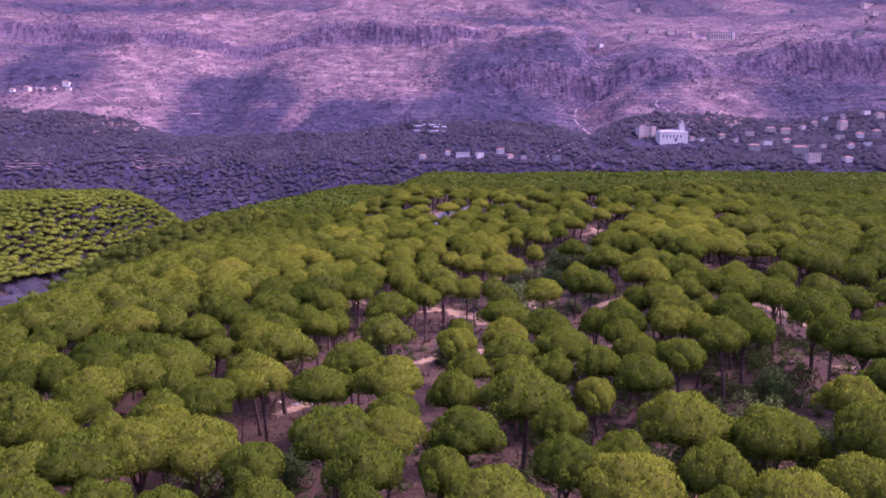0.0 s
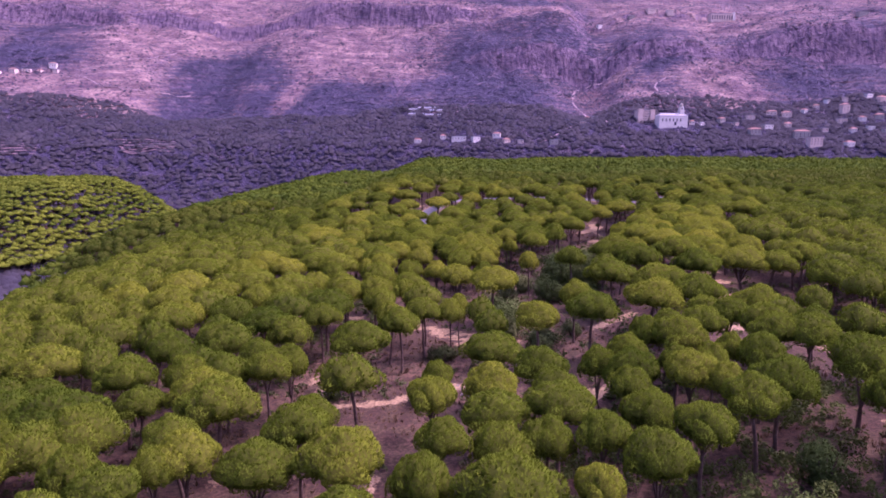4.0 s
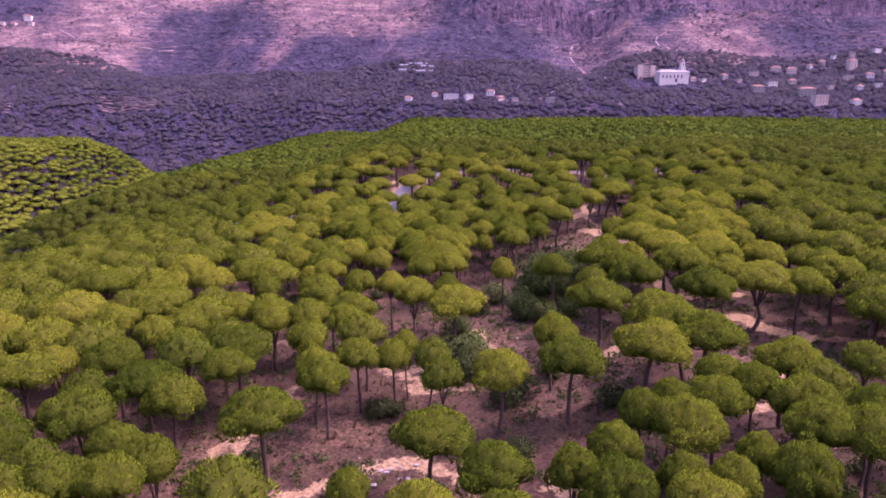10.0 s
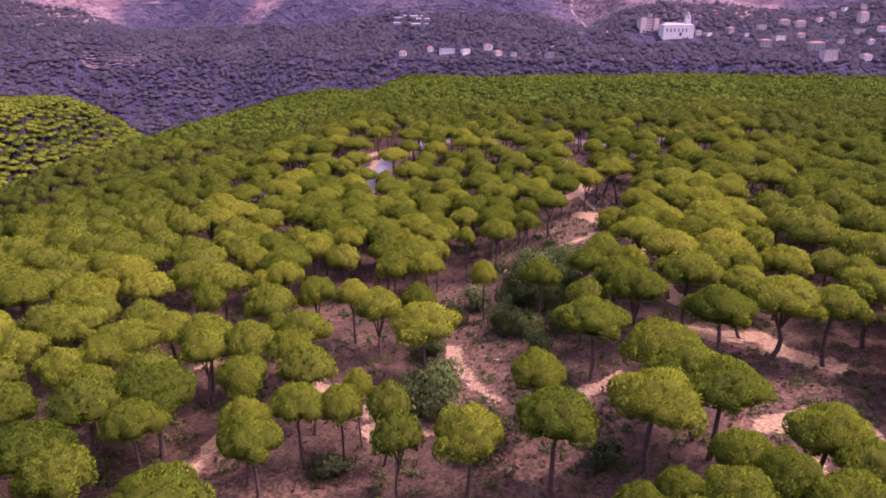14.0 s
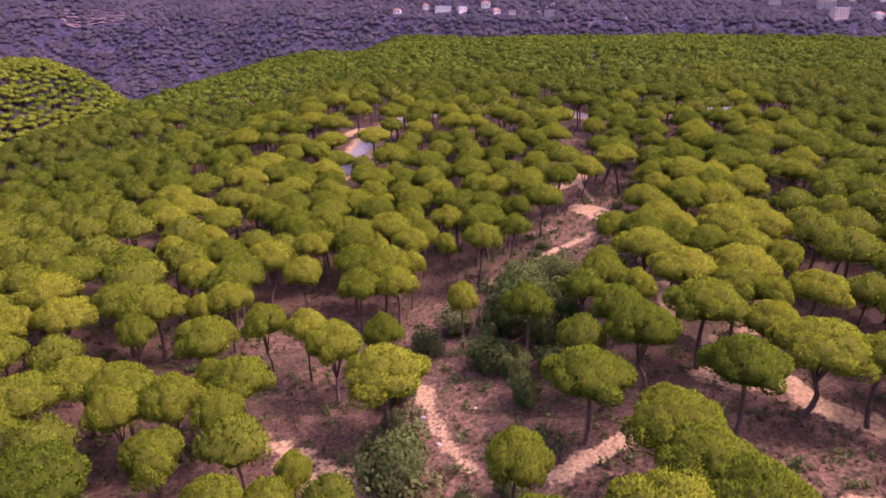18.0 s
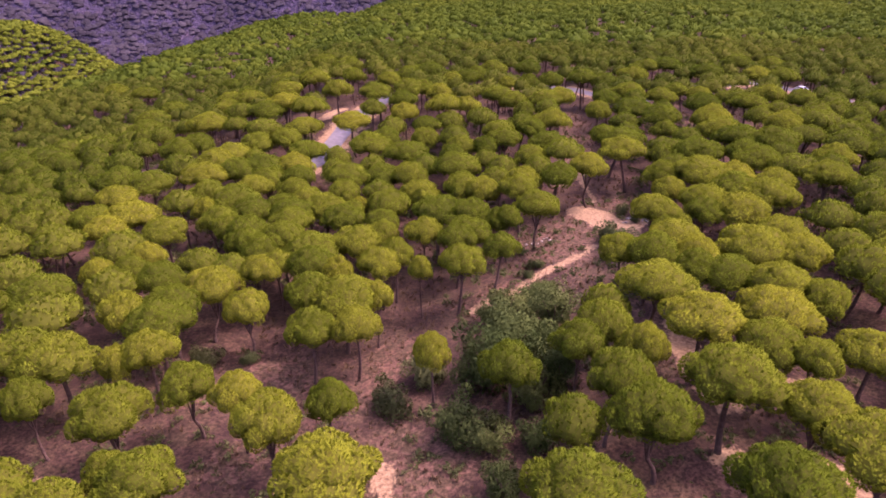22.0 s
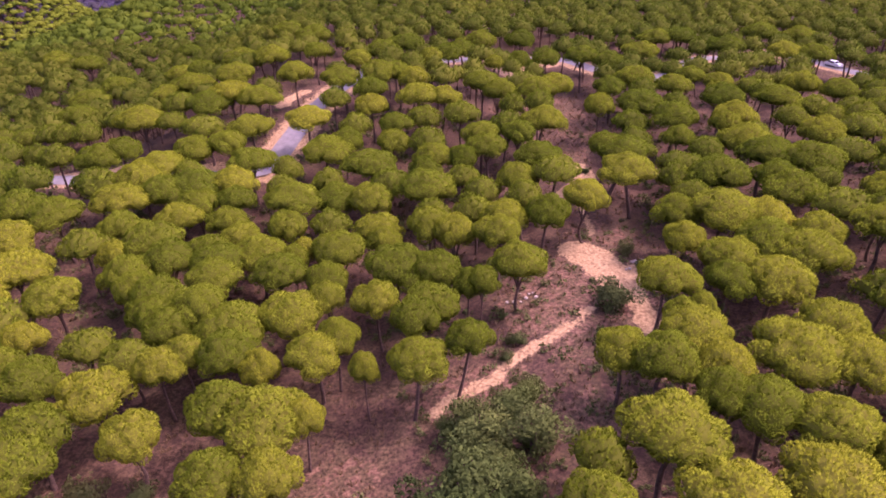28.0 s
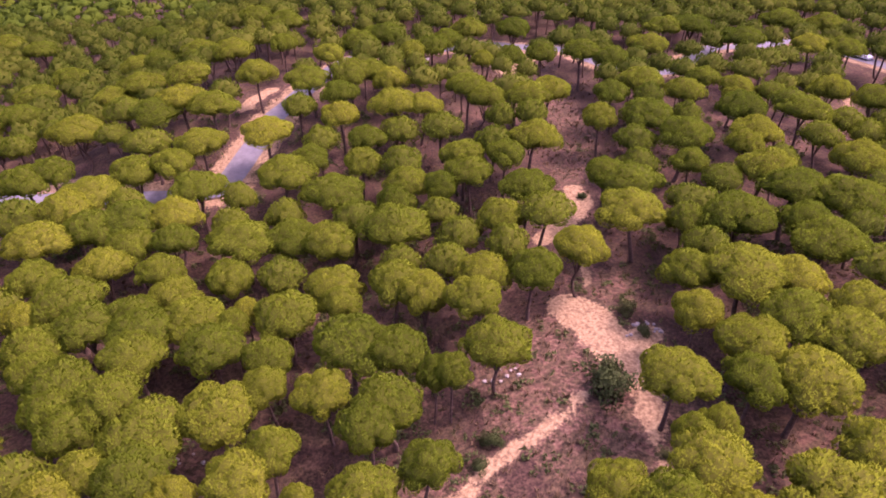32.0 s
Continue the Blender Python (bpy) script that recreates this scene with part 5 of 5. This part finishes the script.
def church():
    ob = new("church")
    w, d, h = 44.0, 15.0, 14.0
    child("nave", shape_mesh("nave", WHITE_WALL, ((-w / 2, -d / 2, -8), (w / 2, d / 2, h))), ob)
    child("roof", roof_mesh(w, d, h, 3.4, FLAT_ROOF), ob, "low pale roof")
    s = Shape()
    s.box((w / 2 - 11, -3.5, 0), (w / 2 - 4, 3.5, 22))
    s.box((w / 2 - 10.2, -2.7, 22), (w / 2 - 4.8, 2.7, 27))
    child("bell_tower", tri_mesh("bell_tower", *s.arrays(), WHITE_WALL), ob)
    cap = Shape()
    cap.tube([(w / 2 - 7.5, 0, 27), (w / 2 - 7.5, 0, 29.5), (w / 2 - 7.5, 0, 31.5), (w / 2 - 7.5, 0, 32.6)], [2.9, 2.6, 1.5, 0.1], 10)
    child("cupola", tri_mesh("cupola", *cap.arrays(), STONE, True), ob)
    arch = shape_mesh("window", DARK_OPENING, ((-0.9, -0.15, 0), (0.9, 0.1, 4.2)))
    for i in range(6):
        p = child("window", arch, ob)
        p.location = (-w / 2 + 5 + i * 5.6, -d / 2, 5.5)
    p = child("door", DOOR, ob)
    p.matrix_basis = Matrix.Translation((3, -d / 2, 0)) @ Matrix.Diagonal((2.4, 1, 2.0, 1))
    belfry = shape_mesh("belfry_opening", DARK_OPENING, ((-0.8, -0.15, 0), (0.8, 0.1, 2.6)))
    p = child("belfry_opening", belfry, ob)
    p.location = (w / 2 - 7.5, -2.7, 23)
    ob.matrix_world = Matrix.Translation((*CHURCH, float(ground_height(*CHURCH)))) @ Matrix.Rotation(0.12, 4, "Z")
    tagged(ob, "large white stone church with bell tower above the valley", "church")


def monastery():
    ob = new("monastery")
    child("wall", shape_mesh("wall", RENDERED, ((-13, -7, -8), (13, 7, 15)), ((-13, -9, -8), (-5, -6.9, 17)), ((6, -9, -8), (13, -6.9, 16))), ob)
    child("roof", shape_mesh("roof", FLAT_ROOF, ((-13.4, -7.4, 15.0), (13.4, 7.4, 15.6))), ob)
    for storey in range(4):
        for i in range(5):
            p = child("window", PANE, ob)
            p.location = (-3.4 + i * 2.2, -7, 2.5 + storey * 3.4)
    ob.matrix_world = Matrix.Translation((*MONASTERY, float(ground_height(*MONASTERY)))) @ Matrix.Rotation(0.1, 4, "Z")
    tagged(ob, "tall pinkish rendered building beside the church", "building")


def long_hall():
    ob = new("long_hall")
    child("wall", shape_mesh("wall", RENDERED, ((-27, -8, -8), (27, 8, 15))), ob)
    child("roof", shape_mesh("roof", FLAT_ROOF, ((-27.6, -8.6, 15), (27.6, 8.6, 15.8))), ob)
    tall_window = shape_mesh("window", DARK_OPENING, ((-1.2, -0.15, 0), (1.2, 0.1, 9)))
    for i in range(9):
        p = child("window", tall_window, ob)
        p.location = (-23 + i * 5.7, -8, 3)
    child("gable_wing", shape_mesh("gable_wing", WHITE_WALL, ((24, -10, -8), (29, 8, 18))), ob)
    ob.matrix_world = Matrix.Translation((*LONG_HALL, float(ground_height(*LONG_HALL)))) @ Matrix.Rotation(0.08, 4, "Z")
    tagged(ob, "long pale hall with tall dark windows on the cliff edge", "building")


def greenhouse(dx, dy, length):
    ob = new("greenhouse")
    s = Shape()
    n = 8
    v = []
    for x in (-length / 2, length / 2):
        v += [(x, 1.7 * math.cos(math.pi * k / n), 1.1 * math.sin(math.pi * k / n) + 0.4) for k in range(n + 1)]
    t = []
    for k in range(n):
        t += [(k, k + 1, n + 2 + k), (k, n + 2 + k, n + 1 + k)]
    s.add(v, t)
    child("film_cover", tri_mesh("film_cover", *s.arrays(), FILM, True), ob)
    ends = Shape()
    for off in (0, n + 1):
        ends.add(v[off:off + n + 1], [(0, k, k + 1) for k in range(1, n)])
    child("end_walls", tri_mesh("end_walls", *ends.arrays(), FILM), ob)
    child("base", shape_mesh("base", STONE, ((-length / 2, -1.8, -5), (length / 2, 1.8, 0.42))), ob)
    x, y = GREENHOUSES[0] + dx, GREENHOUSES[1] + dy
    ob.matrix_world = Matrix.Translation((x, y, float(ground_height(x, y)) + 0.6)) @ Matrix.Rotation(-0.10, 4, "Z")
    tagged(ob, "white plastic tunnel greenhouse on a hillside terrace", "greenhouse", group="tunnel greenhouses")


church()
monastery()
long_hall()
for dx, dy, length in ((-16, 26, 14), (6, 24, 28), (-10, 13, 28), (20, 12, 20), (16, 0, 26)):
    greenhouse(dx, dy, length)


def tile_body(profile, half):
    """A car's body: a side outline swept across its width, narrower above."""
    s = Shape()
    v = []
    for sgn in (-1, 1):
        v += [(x, sgn * half * (1 - 0.16 * max(0, z - 0.9)), z) for x, z in profile]
    n = len(profile)
    t = []
    for k in range(n):
        a, b = k, (k + 1) % n
        t += [(a, b, n + b), (a, n + b, n + a)]
    mid = [(sum(p[0] for p in profile) / n, sgn * half, 0.8) for sgn in (-1, 1)]
    v += mid
    t += [(2 * n, (k + 1) % n, k) for k in range(n)] + [(2 * n + 1, n + k, n + (k + 1) % n) for k in range(n)]
    s.add(v, t)
    return s.arrays()


def car():
    ob = new("car")
    body = [(-2.1, 0.35), (2.1, 0.35), (2.15, 0.75), (1.9, 0.95), (1.0, 1.02), (0.45, 1.45), (-1.1, 1.48), (-1.9, 1.05), (-2.15, 0.95)]
    child("body", tri_mesh("body", *tile_body(body, 0.86), CAR_PAINT), ob)
    child("windscreen", tri_mesh("windscreen", *tile_body([(0.98, 1.04), (0.50, 1.42), (0.47, 1.42), (0.92, 1.04)], 0.74), GLASS_DARK), ob)
    child("side_glass", shape_mesh("side_glass", GLASS_DARK, ((-1.2, -0.87, 1.02), (0.5, 0.87, 1.38))), ob)
    tyre = Shape()
    tyre.tube([(0, -0.11, 0), (0, 0.11, 0)], [0.33, 0.33], 14)
    rim = Shape()
    rim.tube([(0, -0.12, 0), (0, 0.12, 0)], [0.19, 0.19], 10)
    tm, rm = tri_mesh("wheel", *tyre.arrays(), RUBBER), tri_mesh("rim", *rim.arrays(), CAR_PAINT)
    for x in (-1.35, 1.35):
        for y in (-0.78, 0.78):
            p = child("wheel", tm, ob)
            p.location = (x, y, 0.33)
            child("rim", rm, p)
    x, y = CAR
    near = min(range(len(ROAD_LINE) - 1), key=lambda i: math.hypot(ROAD_LINE[i][0] - x, ROAD_LINE[i][1] - y))
    (ax, ay), (bx, by) = ROAD_LINE[max(near - 1, 0)], ROAD_LINE[near + 1]
    ob.matrix_world = Matrix.Translation((x, y, float(ground_height(x, y)) + 0.24)) @ Matrix.Rotation(math.atan2(by - ay, bx - ax), 4, "Z")
    tagged(ob, "white hatchback car on the asphalt lane", "car")


def roadside_hut():
    ob = new("roadside_hut")
    child("wall", shape_mesh("wall", WHITE_WALL, ((-1.3, -1.0, 0), (1.3, 1.0, 2.3))), ob)
    child("roof", shape_mesh("roof", FLAT_ROOF, ((-1.6, -1.4, 2.3), (1.6, 1.2, 2.5))), ob)
    child("counter_panel", shape_mesh("counter_panel", TILES, ((-1.25, -1.06, 0.1), (1.25, -0.98, 1.0))), ob, "faded orange-red panel")
    child("hatch", shape_mesh("hatch", DARK_OPENING, ((-0.9, -1.05, 1.15), (0.9, -0.99, 1.95))), ob)
    ob.matrix_world = Matrix.Translation((*HUT, float(ground_height(*HUT)) - 0.03)) @ Matrix.Rotation(-0.1, 4, "Z")
    tagged(ob, "small white hut with orange front beside the lane", "hut")


car()
roadside_hut()
